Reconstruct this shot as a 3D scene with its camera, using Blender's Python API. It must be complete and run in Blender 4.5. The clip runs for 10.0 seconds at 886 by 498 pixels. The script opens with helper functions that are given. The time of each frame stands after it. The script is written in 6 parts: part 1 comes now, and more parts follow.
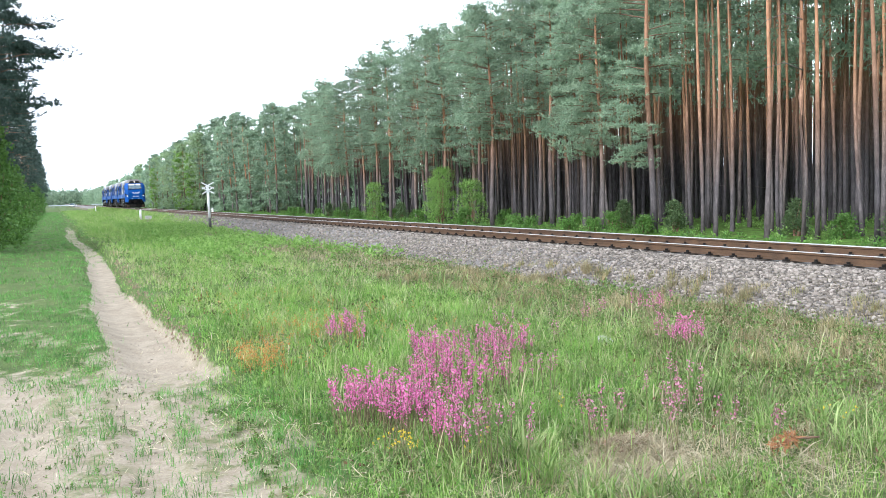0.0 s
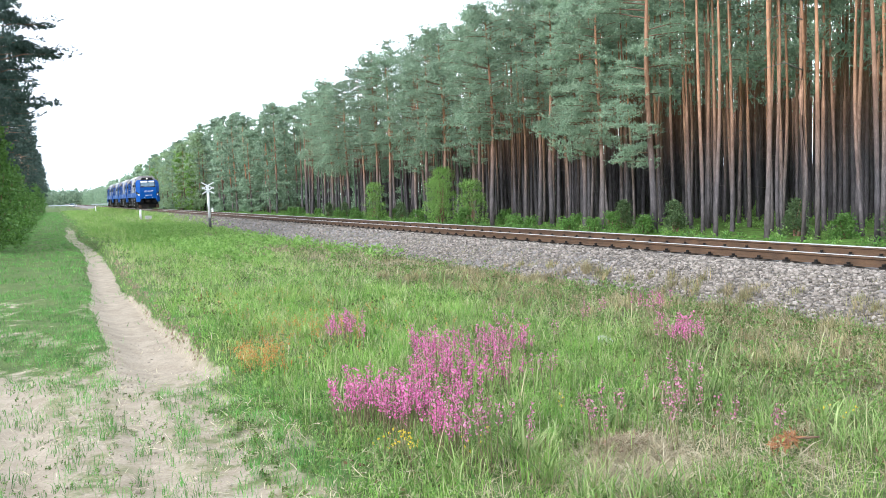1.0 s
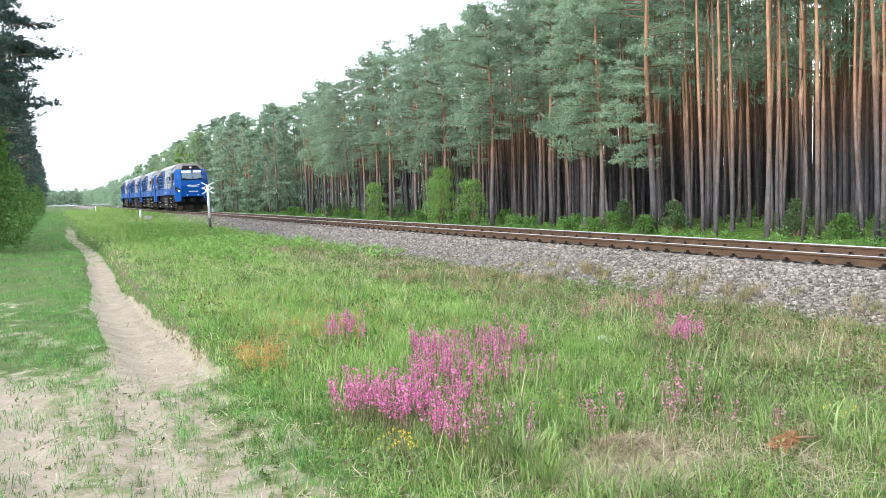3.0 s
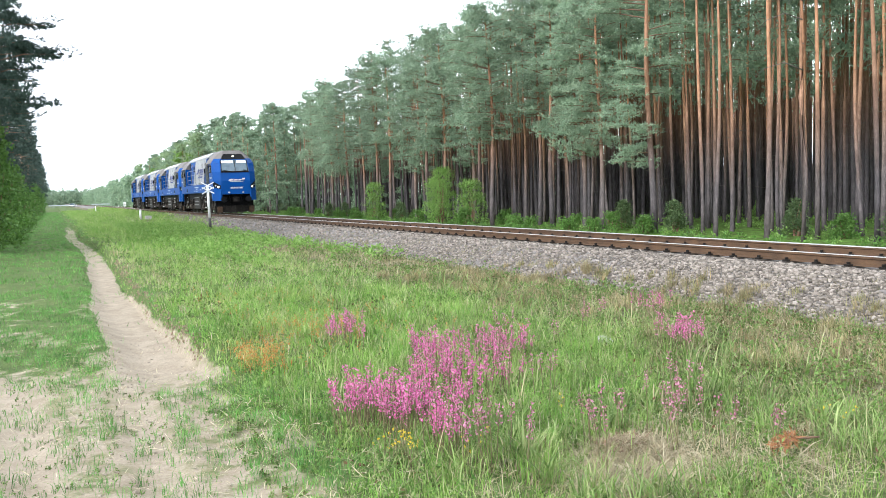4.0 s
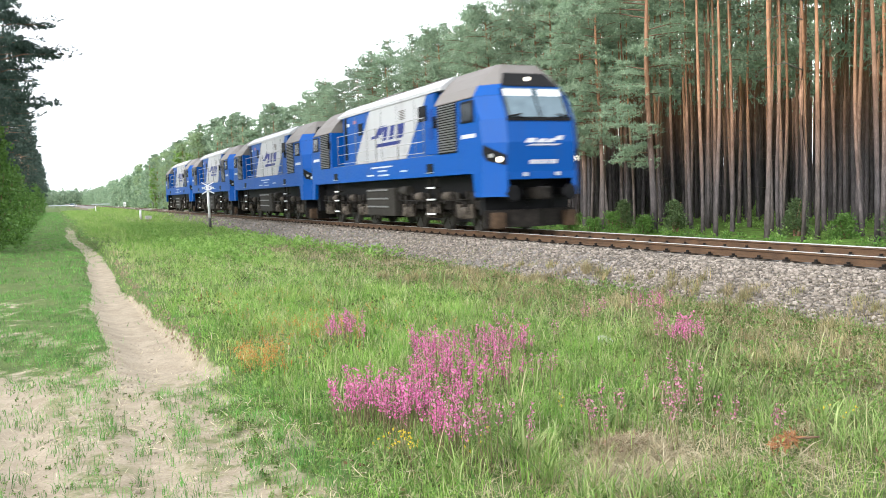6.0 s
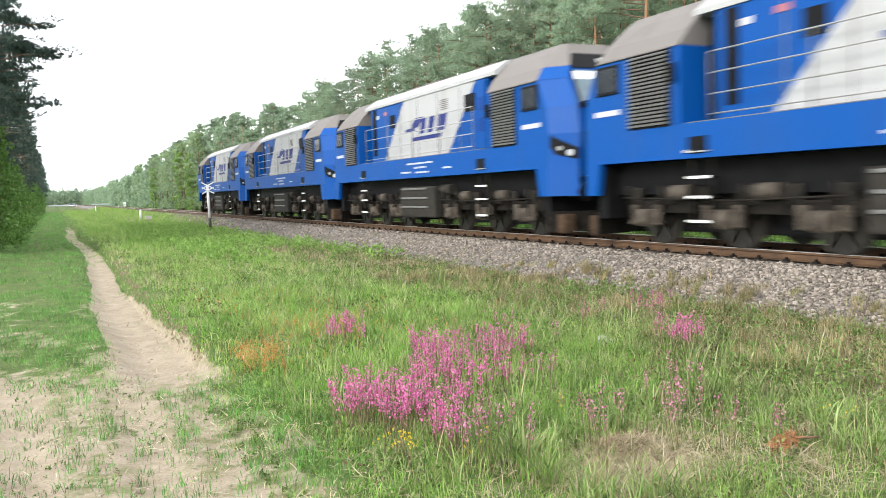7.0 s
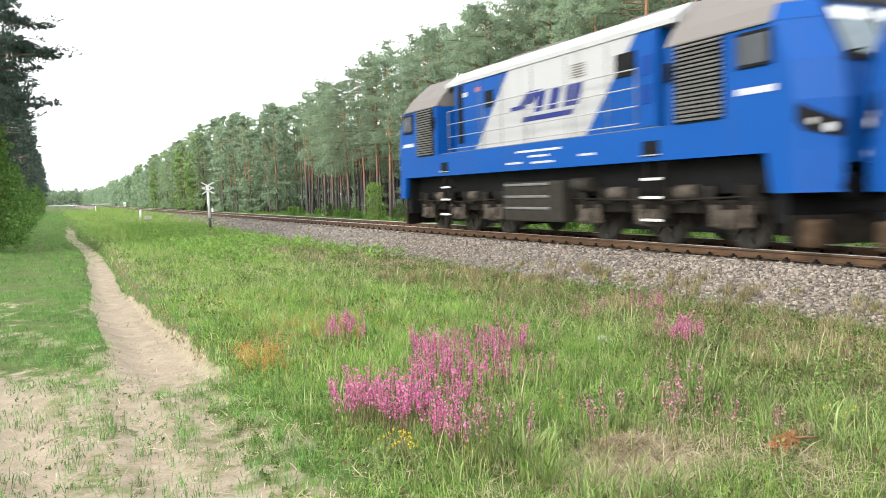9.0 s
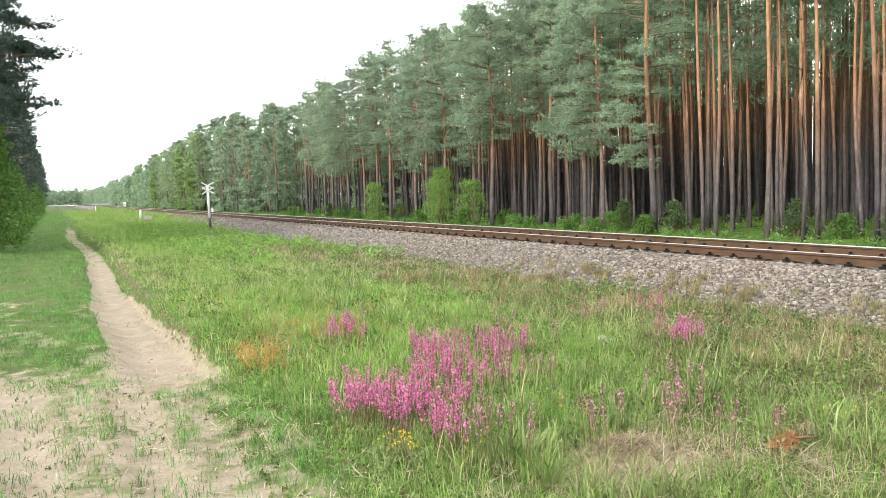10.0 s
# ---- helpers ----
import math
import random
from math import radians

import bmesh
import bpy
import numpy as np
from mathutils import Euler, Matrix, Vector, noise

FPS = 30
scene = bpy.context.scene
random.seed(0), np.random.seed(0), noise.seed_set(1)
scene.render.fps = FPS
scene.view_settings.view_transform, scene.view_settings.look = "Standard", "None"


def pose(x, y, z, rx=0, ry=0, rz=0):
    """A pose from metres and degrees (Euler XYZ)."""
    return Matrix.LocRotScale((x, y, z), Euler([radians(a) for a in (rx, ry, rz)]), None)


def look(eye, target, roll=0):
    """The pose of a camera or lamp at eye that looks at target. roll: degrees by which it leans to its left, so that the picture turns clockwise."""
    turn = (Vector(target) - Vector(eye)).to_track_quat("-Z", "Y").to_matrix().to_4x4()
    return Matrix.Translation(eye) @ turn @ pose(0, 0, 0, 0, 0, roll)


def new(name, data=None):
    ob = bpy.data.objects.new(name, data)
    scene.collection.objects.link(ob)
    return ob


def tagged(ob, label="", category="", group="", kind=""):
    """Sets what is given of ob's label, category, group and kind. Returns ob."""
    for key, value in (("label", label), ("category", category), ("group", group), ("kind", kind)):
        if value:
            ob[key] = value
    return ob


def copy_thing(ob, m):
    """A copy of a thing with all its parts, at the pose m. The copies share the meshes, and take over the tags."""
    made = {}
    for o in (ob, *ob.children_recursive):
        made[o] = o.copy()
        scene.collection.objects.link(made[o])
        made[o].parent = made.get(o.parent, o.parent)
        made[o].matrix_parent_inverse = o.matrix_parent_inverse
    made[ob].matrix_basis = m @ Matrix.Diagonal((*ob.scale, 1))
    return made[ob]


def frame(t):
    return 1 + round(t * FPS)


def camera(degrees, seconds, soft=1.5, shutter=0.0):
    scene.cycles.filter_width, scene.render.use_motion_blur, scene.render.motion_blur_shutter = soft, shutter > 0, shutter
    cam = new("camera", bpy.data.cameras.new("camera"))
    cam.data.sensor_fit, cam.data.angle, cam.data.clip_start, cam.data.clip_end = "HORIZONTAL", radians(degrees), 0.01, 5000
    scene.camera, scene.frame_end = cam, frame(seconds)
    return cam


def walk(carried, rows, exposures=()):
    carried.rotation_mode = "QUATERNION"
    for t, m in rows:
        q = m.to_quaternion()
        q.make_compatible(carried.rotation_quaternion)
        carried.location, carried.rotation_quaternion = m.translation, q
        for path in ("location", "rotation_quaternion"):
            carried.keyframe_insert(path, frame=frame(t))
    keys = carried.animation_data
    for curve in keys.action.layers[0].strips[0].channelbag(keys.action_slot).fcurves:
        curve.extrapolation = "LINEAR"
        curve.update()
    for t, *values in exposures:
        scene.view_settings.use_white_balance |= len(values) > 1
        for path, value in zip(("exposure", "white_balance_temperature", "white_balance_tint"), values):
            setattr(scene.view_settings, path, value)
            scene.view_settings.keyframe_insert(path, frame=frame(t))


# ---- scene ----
TRACK_X = 11.81          # centre line of the track; it runs along +Y, rail top is z = 0
UNIT = 17.5              # length of one locomotive over its couplers

cam = camera(55.67, 10.0, soft=0.5, shutter=0.42)
EYE = (0.0, 0.0, 1.195)
YAW, PITCH, ROLL = radians(24.747), radians(3.989), -1.884
AIM = (math.sin(YAW) * math.cos(PITCH) * 10, math.cos(YAW) * math.cos(PITCH) * 10, EYE[2] - math.sin(PITCH) * 10)
walk(cam, [(0.0, look(EYE, AIM, ROLL)), (10.0, look(EYE, AIM, ROLL))], [(0.0, 0.42, 5650, 10), (5.5, 0.42, 6100, 10), (7.5, 0.4, 6400, 10), (10.0, 0.4, 6500, 10)])

# ---- light: bright overcast sky with a veiled sun ----
SUN_EL, SUN_AZ = radians(27), radians(248)
world = bpy.data.worlds.new("overcast_sky")
scene.world = world
world.use_nodes = True
wn = world.node_tree.nodes
wl = world.node_tree.links
sky = wn.new("ShaderNodeTexSky")
sky.sky_type, sky.sun_disc, sky.sun_elevation, sky.sun_rotation = "NISHITA", False, SUN_EL, SUN_AZ
sky.dust_density, sky.air_density = 4.0, 1.0
veil = wn.new("ShaderNodeHueSaturation")
veil.inputs["Saturation"].default_value = 0.12
cloud = wn.new("ShaderNodeMix")
cloud.data_type, cloud.blend_type = "RGBA", "MIX"
cloud.inputs["Factor"].default_value = 0.72
cloud.inputs["B"].default_value = (9.0, 9.15, 9.3, 1)
wl.new(sky.outputs["Color"], veil.inputs["Color"])
wl.new(veil.outputs["Color"], cloud.inputs["A"])
wl.new(cloud.outputs["Result"], wn["Background"].inputs["Color"])
wn["Background"].inputs["Strength"].default_value = 0.245
sun = new("sun", bpy.data.lights.new("sun", "SUN"))
sun.data.energy, sun.data.angle, sun.data.color = 2.5, radians(18), (1.0, 0.94, 0.85)
SUN_FROM = Vector((math.sin(SUN_AZ) * math.cos(SUN_EL), math.cos(SUN_AZ) * math.cos(SUN_EL), math.sin(SUN_EL)))
sun.matrix_world = look(SUN_FROM * 100, (0, 0, 0))


# ---- materials ----
def base_mat(name, rough=0.6, metal=0.0, spec=0.5):
    m = bpy.data.materials.new(name)
    m.use_nodes = True
    b = m.node_tree.nodes["Principled BSDF"]
    b.inputs["Roughness"].default_value = rough
    b.inputs["Metallic"].default_value = metal
    b.inputs["Specular IOR Level"].default_value = spec
    return m, m.node_tree.nodes, m.node_tree.links, b


def noise_node(m, scale, detail=4, coord="Object", stretch=(1, 1, 1), rough=0.55):
    n, l = m.node_tree.nodes, m.node_tree.links
    tc, mp, tx = n.new("ShaderNodeTexCoord"), n.new("ShaderNodeMapping"), n.new("ShaderNodeTexNoise")
    mp.inputs["Scale"].default_value = stretch
    tx.inputs["Scale"].default_value, tx.inputs["Detail"].default_value, tx.inputs["Roughness"].default_value = scale, detail, rough
    l.new(tc.outputs[coord], mp.inputs["Vector"])
    l.new(mp.outputs["Vector"], tx.inputs["Vector"])
    return tx.outputs["Fac"]


def ramp(m, fac, stops):
    r = m.node_tree.nodes.new("ShaderNodeValToRGB")
    e = r.color_ramp.elements
    while len(e) < len(stops):
        e.new(0.5)
    for i, (p, c) in enumerate(stops):
        e[i].position = p
        e[i].color = (c, c, c, 1) if isinstance(c, (int, float)) else (*c, 1)
    m.node_tree.links.new(fac, r.inputs["Fac"])
    return r.outputs["Color"]


def mixed(m, fac, a, b, mode="MIX"):
    x = m.node_tree.nodes.new("ShaderNodeMix")
    x.data_type, x.blend_type = "RGBA", mode
    for key, val in (("Factor", fac), ("A", a), ("B", b)):
        if isinstance(val, (int, float)):
            x.inputs[key].default_value = val
        elif isinstance(val, tuple):
            x.inputs[key].default_value = (*val, 1)
        else:
            m.node_tree.links.new(val, x.inputs[key])
    return x.outputs["Result"]


def bump(m, b, height, strength=0.3, distance=0.02):
    n = m.node_tree.nodes.new("ShaderNodeBump")
    n.inputs["Strength"].default_value, n.inputs["Distance"].default_value = strength, distance
    m.node_tree.links.new(height, n.inputs["Height"])
    m.node_tree.links.new(n.outputs["Normal"], b.inputs["Normal"])


def simple(name, c1, c2, scale=6.0, rough=0.6, metal=0.0, relief=0.15, stretch=(1, 1, 1), spec=0.5, grain=60.0):
    """Two colours mixed by noise at two scales, with fine relief."""
    m, n, l, b = base_mat(name, rough, metal, spec)
    big = noise_node(m, scale, 5, stretch=stretch)
    fine = noise_node(m, grain, 3, stretch=stretch)
    col = ramp(m, big, [(0.32, c1), (0.68, c2)])
    col = mixed(m, 0.25, col, ramp(m, fine, [(0.3, tuple(v * 0.55 for v in c1)), (0.7, tuple(min(1, v * 1.3) for v in c2))]))
    l.new(col, b.inputs["Base Color"])
    if relief:
        bump(m, b, fine, relief, 0.01)
    return m


def paint(name, colour, dirt=(0.12, 0.11, 0.10), rough=0.36, amount=0.5, sheen=0.14):
    """Vehicle paint with streaks of dust."""
    m, n, l, b = base_mat(name, rough, spec=sheen)
    streak = noise_node(m, 1.6, 6, stretch=(1, 1, 0.25))
    fine = noise_node(m, 14, 5)
    mask = ramp(m, streak, [(0.5, 0.0), (0.8, amount)])
    col = mixed(m, mask, colour, dirt)
    col = mixed(m, 0.1, col, ramp(m, fine, [(0.35, tuple(v * 0.7 for v in colour)), (0.65, colour)]))
    l.new(col, b.inputs["Base Color"])
    l.new(ramp(m, fine, [(0.3, rough), (0.8, min(1, rough + 0.25))]), b.inputs["Roughness"])
    return m


def leafy(name, stops, patches=None, scale=0.35, rough=0.55, through_light=0.25, spread=0.0, mottle=0.0):
    """Leaves, blades and needles: each its own tone, with patches over the ground."""
    m, n, l, b = base_mat(name, rough, spec=0.25)
    geo = n.new("ShaderNodeNewGeometry")
    col = ramp(m, geo.outputs["Random Per Island"], stops)
    if patches:
        col = mixed(m, ramp(m, noise_node(m, scale, 4), [(0.42, 0.0), (0.66, 0.85)]), col, ramp(m, geo.outputs["Random Per Island"], patches))
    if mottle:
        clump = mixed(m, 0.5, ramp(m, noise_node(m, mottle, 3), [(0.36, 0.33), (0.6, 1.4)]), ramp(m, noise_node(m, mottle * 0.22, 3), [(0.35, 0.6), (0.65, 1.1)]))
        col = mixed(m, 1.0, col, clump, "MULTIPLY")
    if spread:
        info = n.new("ShaderNodeObjectInfo")
        tone = ramp(m, info.outputs["Random"], [(0.0, 1 - spread), (1.0, 1 + spread * 0.4)])
        col = mixed(m, 1.0, col, tone, "MULTIPLY")
    l.new(col, b.inputs["Base Color"])
    tr, ad = n.new("ShaderNodeBsdfTranslucent"), n.new("ShaderNodeMixShader")
    ad.inputs["Fac"].default_value = through_light
    l.new(col, tr.inputs["Color"])
    l.new(b.outputs["BSDF"], ad.inputs[1])
    l.new(tr.outputs["BSDF"], ad.inputs[2])
    l.new(ad.outputs["Shader"], n["Material Output"].inputs["Surface"])
    return m


def bark_material():
    """Scots pine: grey-brown plates low down, thin orange bark above."""
    m, n, l, b = base_mat("pine_bark", 0.85, spec=0.2)
    tc, sep = n.new("ShaderNodeTexCoord"), n.new("ShaderNodeSeparateXYZ")
    l.new(tc.outputs["Object"], sep.inputs["Vector"])
    wob = n.new("ShaderNodeMath")
    wob.operation = "MULTIPLY_ADD"
    l.new(noise_node(m, 1.4, 4, stretch=(1, 1, 0.3)), wob.inputs[0])
    wob.inputs[1].default_value = 3.0
    l.new(sep.outputs["Z"], wob.inputs[2])
    rng = n.new("ShaderNodeMapRange")
    rng.inputs["From Min"].default_value, rng.inputs["From Max"].default_value = 3.6, 8.0
    l.new(wob.outputs[0], rng.inputs["Value"])
    plates = mixed(m, 0.45, noise_node(m, 15, 6, stretch=(1, 1, 0.4), rough=0.8), noise_node(m, 2.6, 4, stretch=(1, 1, 0.6)))
    low = ramp(m, plates, [(0.3, (0.036, 0.031, 0.032)), (0.5, (0.095, 0.082, 0.082)), (0.72, (0.185, 0.16, 0.155))])
    high = ramp(m, plates, [(0.3, (0.15, 0.076, 0.045)), (0.5, (0.31, 0.165, 0.095)), (0.72, (0.52, 0.30, 0.18))])
    col = mixed(m, rng.outputs["Result"], low, high)
    info = n.new("ShaderNodeObjectInfo")
    col = mixed(m, 1.0, col, ramp(m, info.outputs["Random"], [(0.0, (0.6, 0.62, 0.65)), (0.5, (0.95, 0.95, 0.95)), (1.0, (1.3, 1.24, 1.15))]), "MULTIPLY")
    l.new(col, b.inputs["Base Color"])
    bump(m, b, plates, 0.6, 0.03)
    return m


def ground_material():
    """Meadow soil and thatch, bare sand where the paint says so, moss and litter under the trees."""
    m, n, l, b = base_mat("meadow_ground", 0.95, spec=0.1)
    att = n.new("ShaderNodeAttribute")
    att.attribute_name = "cover"
    sep = n.new("ShaderNodeSeparateColor")
    l.new(att.outputs["Color"], sep.inputs["Color"])
    big, mid, fine = noise_node(m, 0.5, 5), noise_node(m, 3.5, 6), noise_node(m, 45, 4)
    # soil and thatch, darkened in colour for the shade among the blades
    meadow = mixed(m, 0.5, ramp(m, mid, [(0.3, (0.044, 0.068, 0.02)), (0.55, (0.08, 0.12, 0.032)), (0.75, (0.192, 0.184, 0.096))]), ramp(m, fine, [(0.3, (0.032, 0.048, 0.016)), (0.7, (0.136, 0.176, 0.064))]))
    sand = mixed(m, 0.4, ramp(m, mid, [(0.3, (0.2, 0.16, 0.116)), (0.7, (0.368, 0.312, 0.24))]), ramp(m, fine, [(0.3, (0.2, 0.16, 0.112)), (0.7, (0.4, 0.344, 0.264))]))
    forest = mixed(m, 0.3, ramp(m, mid, [(0.35, (0.048, 0.04, 0.02)), (0.5, (0.088, 0.16, 0.028)), (0.7, (0.128, 0.256, 0.04))]), ramp(m, big, [(0.3, (0.04, 0.032, 0.016)), (0.7, (0.072, 0.16, 0.024))]))
    # creeping weeds and trodden straw on the sand, thin in the wheel tracks
    creep = noise_node(m, 4.2, 9, rough=0.72)
    spot = noise_node(m, 17, 6, rough=0.7)
    sand = mixed(m, ramp(m, spot, [(0.5, 0.0), (0.68, 0.55)]), sand, (0.20, 0.165, 0.11))
    thatch = mixed(m, ramp(m, spot, [(0.4, 0.0), (0.6, 1.0)]), (0.085, 0.11, 0.035), (0.20, 0.185, 0.10))
    patch = n.new("ShaderNodeMath")
    patch.operation = "MULTIPLY"
    l.new(ramp(m, creep, [(0.47, 0.0), (0.58, 0.85)]), patch.inputs[0])
    l.new(att.outputs["Alpha"], patch.inputs[1])
    sand = mixed(m, patch.outputs[0], sand, thatch)
    edge = n.new("ShaderNodeMath")
    edge.operation = "MULTIPLY_ADD"
    l.new(mixed(m, 0.5, mid, creep), edge.inputs[0])
    edge.inputs[1].default_value = 1.1
    l.new(sep.outputs["Red"], edge.inputs[2])
    col = mixed(m, ramp(m, edge.outputs[0], [(0.86, 0.0), (1.04, 1.0)]), meadow, sand)
    col = mixed(m, sep.outputs["Green"], col, forest)
    col = mixed(m, sep.outputs["Blue"], col, ramp(m, creep, [(0.35, (0.05, 0.042, 0.03)), (0.5, (0.14, 0.12, 0.075)), (0.65, (0.25, 0.215, 0.15))]))
    l.new(col, b.inputs["Base Color"])
    bump(m, b, mixed(m, 0.55, mid, fine), 0.6, 0.045)
    return m


M_GROUND = ground_material()
M_BARK = bark_material()
M_BRANCH = simple("branch_bark", (0.10, 0.06, 0.04), (0.24, 0.13, 0.08), 8, 0.9)
M_DEADWOOD = simple("dead_branch_wood", (0.06, 0.05, 0.042), (0.15, 0.125, 0.105), 8, 0.9)
# blue-green by nature, made paler and bluer to hold the forest haze
M_NEEDLE = leafy("pine_needles", [(0.0, (0.16, 0.235, 0.155)), (0.5, (0.26, 0.355, 0.235)), (1.0, (0.40, 0.49, 0.33))], spread=0.25, through_light=0.43)
# the same needles with shade worked into a darker colour
M_NEEDLE_SHADED = leafy("shaded_pine_needles", [(0.0, (0.026, 0.047, 0.04)), (0.6, (0.046, 0.077, 0.062)), (1.0, (0.09, 0.13, 0.098))], spread=0.25, through_light=0.25)
M_LEAF = leafy("birch_leaves", [(0.0, (0.119, 0.212, 0.043)), (0.5, (0.187, 0.323, 0.068)), (1.0, (0.281, 0.425, 0.119))], spread=0.15, through_light=0.35)
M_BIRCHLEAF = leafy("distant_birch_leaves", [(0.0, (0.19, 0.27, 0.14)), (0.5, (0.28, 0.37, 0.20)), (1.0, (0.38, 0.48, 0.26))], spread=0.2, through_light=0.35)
M_LEAF_DEEP = leafy("broad_leaves", [(0.0, (0.054, 0.117, 0.023)), (0.5, (0.095, 0.198, 0.036)), (1.0, (0.153, 0.27, 0.063))], spread=0.2, through_light=0.3)
M_UNDER = leafy("undergrowth_needles", [(0.0, (0.06, 0.10, 0.04)), (0.5, (0.10, 0.155, 0.06)), (1.0, (0.16, 0.22, 0.09))], spread=0.3, through_light=0.3)
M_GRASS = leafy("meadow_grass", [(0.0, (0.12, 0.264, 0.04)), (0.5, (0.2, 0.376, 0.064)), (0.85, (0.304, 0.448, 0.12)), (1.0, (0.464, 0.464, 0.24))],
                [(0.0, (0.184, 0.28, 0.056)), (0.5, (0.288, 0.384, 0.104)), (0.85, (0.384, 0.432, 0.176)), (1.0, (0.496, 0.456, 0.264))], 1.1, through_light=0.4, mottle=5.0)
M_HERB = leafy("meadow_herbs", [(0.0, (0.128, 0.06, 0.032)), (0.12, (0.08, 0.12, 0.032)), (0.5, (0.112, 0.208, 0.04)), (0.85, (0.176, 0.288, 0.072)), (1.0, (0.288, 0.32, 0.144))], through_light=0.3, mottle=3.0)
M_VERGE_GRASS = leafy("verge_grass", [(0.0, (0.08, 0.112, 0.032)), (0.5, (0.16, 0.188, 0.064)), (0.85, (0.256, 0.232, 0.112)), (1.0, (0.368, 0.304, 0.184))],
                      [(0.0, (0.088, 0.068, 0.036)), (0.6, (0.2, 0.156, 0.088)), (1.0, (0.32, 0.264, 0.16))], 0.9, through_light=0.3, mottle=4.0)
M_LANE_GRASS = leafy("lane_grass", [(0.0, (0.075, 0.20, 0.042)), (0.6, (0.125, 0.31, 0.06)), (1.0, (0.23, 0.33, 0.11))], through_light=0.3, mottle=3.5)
M_DRY = leafy("dry_grass", [(0.0, (0.24, 0.192, 0.104)), (0.6, (0.368, 0.312, 0.192)), (1.0, (0.496, 0.44, 0.304))], through_light=0.2)
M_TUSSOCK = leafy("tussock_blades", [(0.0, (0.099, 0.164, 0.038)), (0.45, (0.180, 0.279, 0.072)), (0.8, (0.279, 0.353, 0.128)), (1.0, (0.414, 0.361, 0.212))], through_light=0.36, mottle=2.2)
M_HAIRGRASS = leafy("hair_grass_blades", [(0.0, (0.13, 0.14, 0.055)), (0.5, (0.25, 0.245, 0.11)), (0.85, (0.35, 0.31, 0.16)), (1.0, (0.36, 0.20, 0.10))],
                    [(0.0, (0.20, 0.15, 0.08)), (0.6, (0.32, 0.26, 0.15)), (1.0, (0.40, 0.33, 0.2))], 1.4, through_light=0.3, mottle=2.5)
M_SORREL = leafy("red_sorrel", [(0.0, (0.368, 0.136, 0.04)), (0.6, (0.496, 0.24, 0.072)), (1.0, (0.416, 0.336, 0.112))], through_light=0.3)
M_PINK = leafy("pink_petals", [(0.0, (0.38, 0.06, 0.20)), (0.5, (0.56, 0.14, 0.32)), (1.0, (0.66, 0.27, 0.45))], through_light=0.3)
M_PINK_DULL = leafy("faded_pink_petals", [(0.0, (0.252, 0.084, 0.109)), (0.5, (0.403, 0.16, 0.235)), (1.0, (0.554, 0.277, 0.378))], through_light=0.3)
M_YELLOW = leafy("yellow_petals", [(0.0, (0.56, 0.4, 0.024)), (1.0, (0.68, 0.56, 0.064))], through_light=0.2)
M_STEM = simple("flower_stem", (0.08, 0.08, 0.032), (0.16, 0.128, 0.056), 30, 0.7)
M_RUSTLEAF = leafy("withered_needles", [(0.0, (0.24, 0.096, 0.04)), (1.0, (0.384, 0.176, 0.08))], through_light=0.2)


def stone_material():
    m, n, l, b = base_mat("ballast_stone", 0.85, spec=0.3)
    geo = n.new("ShaderNodeNewGeometry")
    col = ramp(m, geo.outputs["Random Per Island"], [(0.0, (0.032, 0.027, 0.022)), (0.35, (0.115, 0.097, 0.078)), (0.7, (0.214, 0.183, 0.153)), (1.0, (0.366, 0.319, 0.273))])
    fine = noise_node(m, 40, 4)
    col = mixed(m, 0.3, col, ramp(m, fine, [(0.3, (0.095, 0.078, 0.063)), (0.7, (0.382, 0.343, 0.295))]))
    l.new(col, b.inputs["Base Color"])
    bump(m, b, fine, 0.3, 0.01)
    return m


def loose_stone_material():
    m, n, l, b = base_mat("loose_stone", 0.85, spec=0.3)
    info = n.new("ShaderNodeObjectInfo")
    col = ramp(m, info.outputs["Random"], [(0.0, (0.069, 0.055, 0.046)), (0.4, (0.165, 0.139, 0.114)), (0.8, (0.248, 0.211, 0.177)), (1.0, (0.344, 0.306, 0.262))])
    fine = noise_node(m, 45, 4)
    l.new(mixed(m, 0.3, col, ramp(m, fine, [(0.3, (0.082, 0.068, 0.056)), (0.7, (0.331, 0.300, 0.262))])), b.inputs["Base Color"])
    bump(m, b, fine, 0.3, 0.01)
    return m


M_LOOSE = loose_stone_material()
M_STONE = stone_material()
M_CLOD = simple("sand_clod", (0.16, 0.132, 0.096), (0.336, 0.288, 0.224), 40, 0.95)
M_EARTH = simple("crumbled_earth", (0.11, 0.08, 0.05), (0.26, 0.20, 0.13), 30, 0.95)
M_BALLAST = simple("ballast_bed", (0.04, 0.035, 0.03), (0.224, 0.2, 0.184), 9, 0.95, relief=0.8, grain=26)
M_RUST = simple("rusty_rail", (0.048, 0.026, 0.013), (0.112, 0.062, 0.03), 3, 0.75, 0.2)
M_RAILHEAD = simple("polished_rail_head", (0.527, 0.518, 0.51), (0.663, 0.654, 0.646), 6, 0.45, 0.5, 0.05)
M_SLEEPER = simple("tarred_sleeper", (0.03, 0.026, 0.022), (0.09, 0.075, 0.06), 5, 0.9, stretch=(0.3, 1, 1), spec=0.12)
M_BLUE = paint("blue_vehicle_paint", (0.002, 0.057, 0.25), (0.05, 0.055, 0.07), amount=0.2)
# the vehicle blue again, darkened in its colour as if in shade
M_SHADEBLUE = paint("shaded_blue_paint", (0.003, 0.036, 0.19), amount=0.2)
M_WHITE = paint("white_vehicle_paint", (0.345, 0.35, 0.355), (0.21, 0.20, 0.185), 0.45, 0.5)
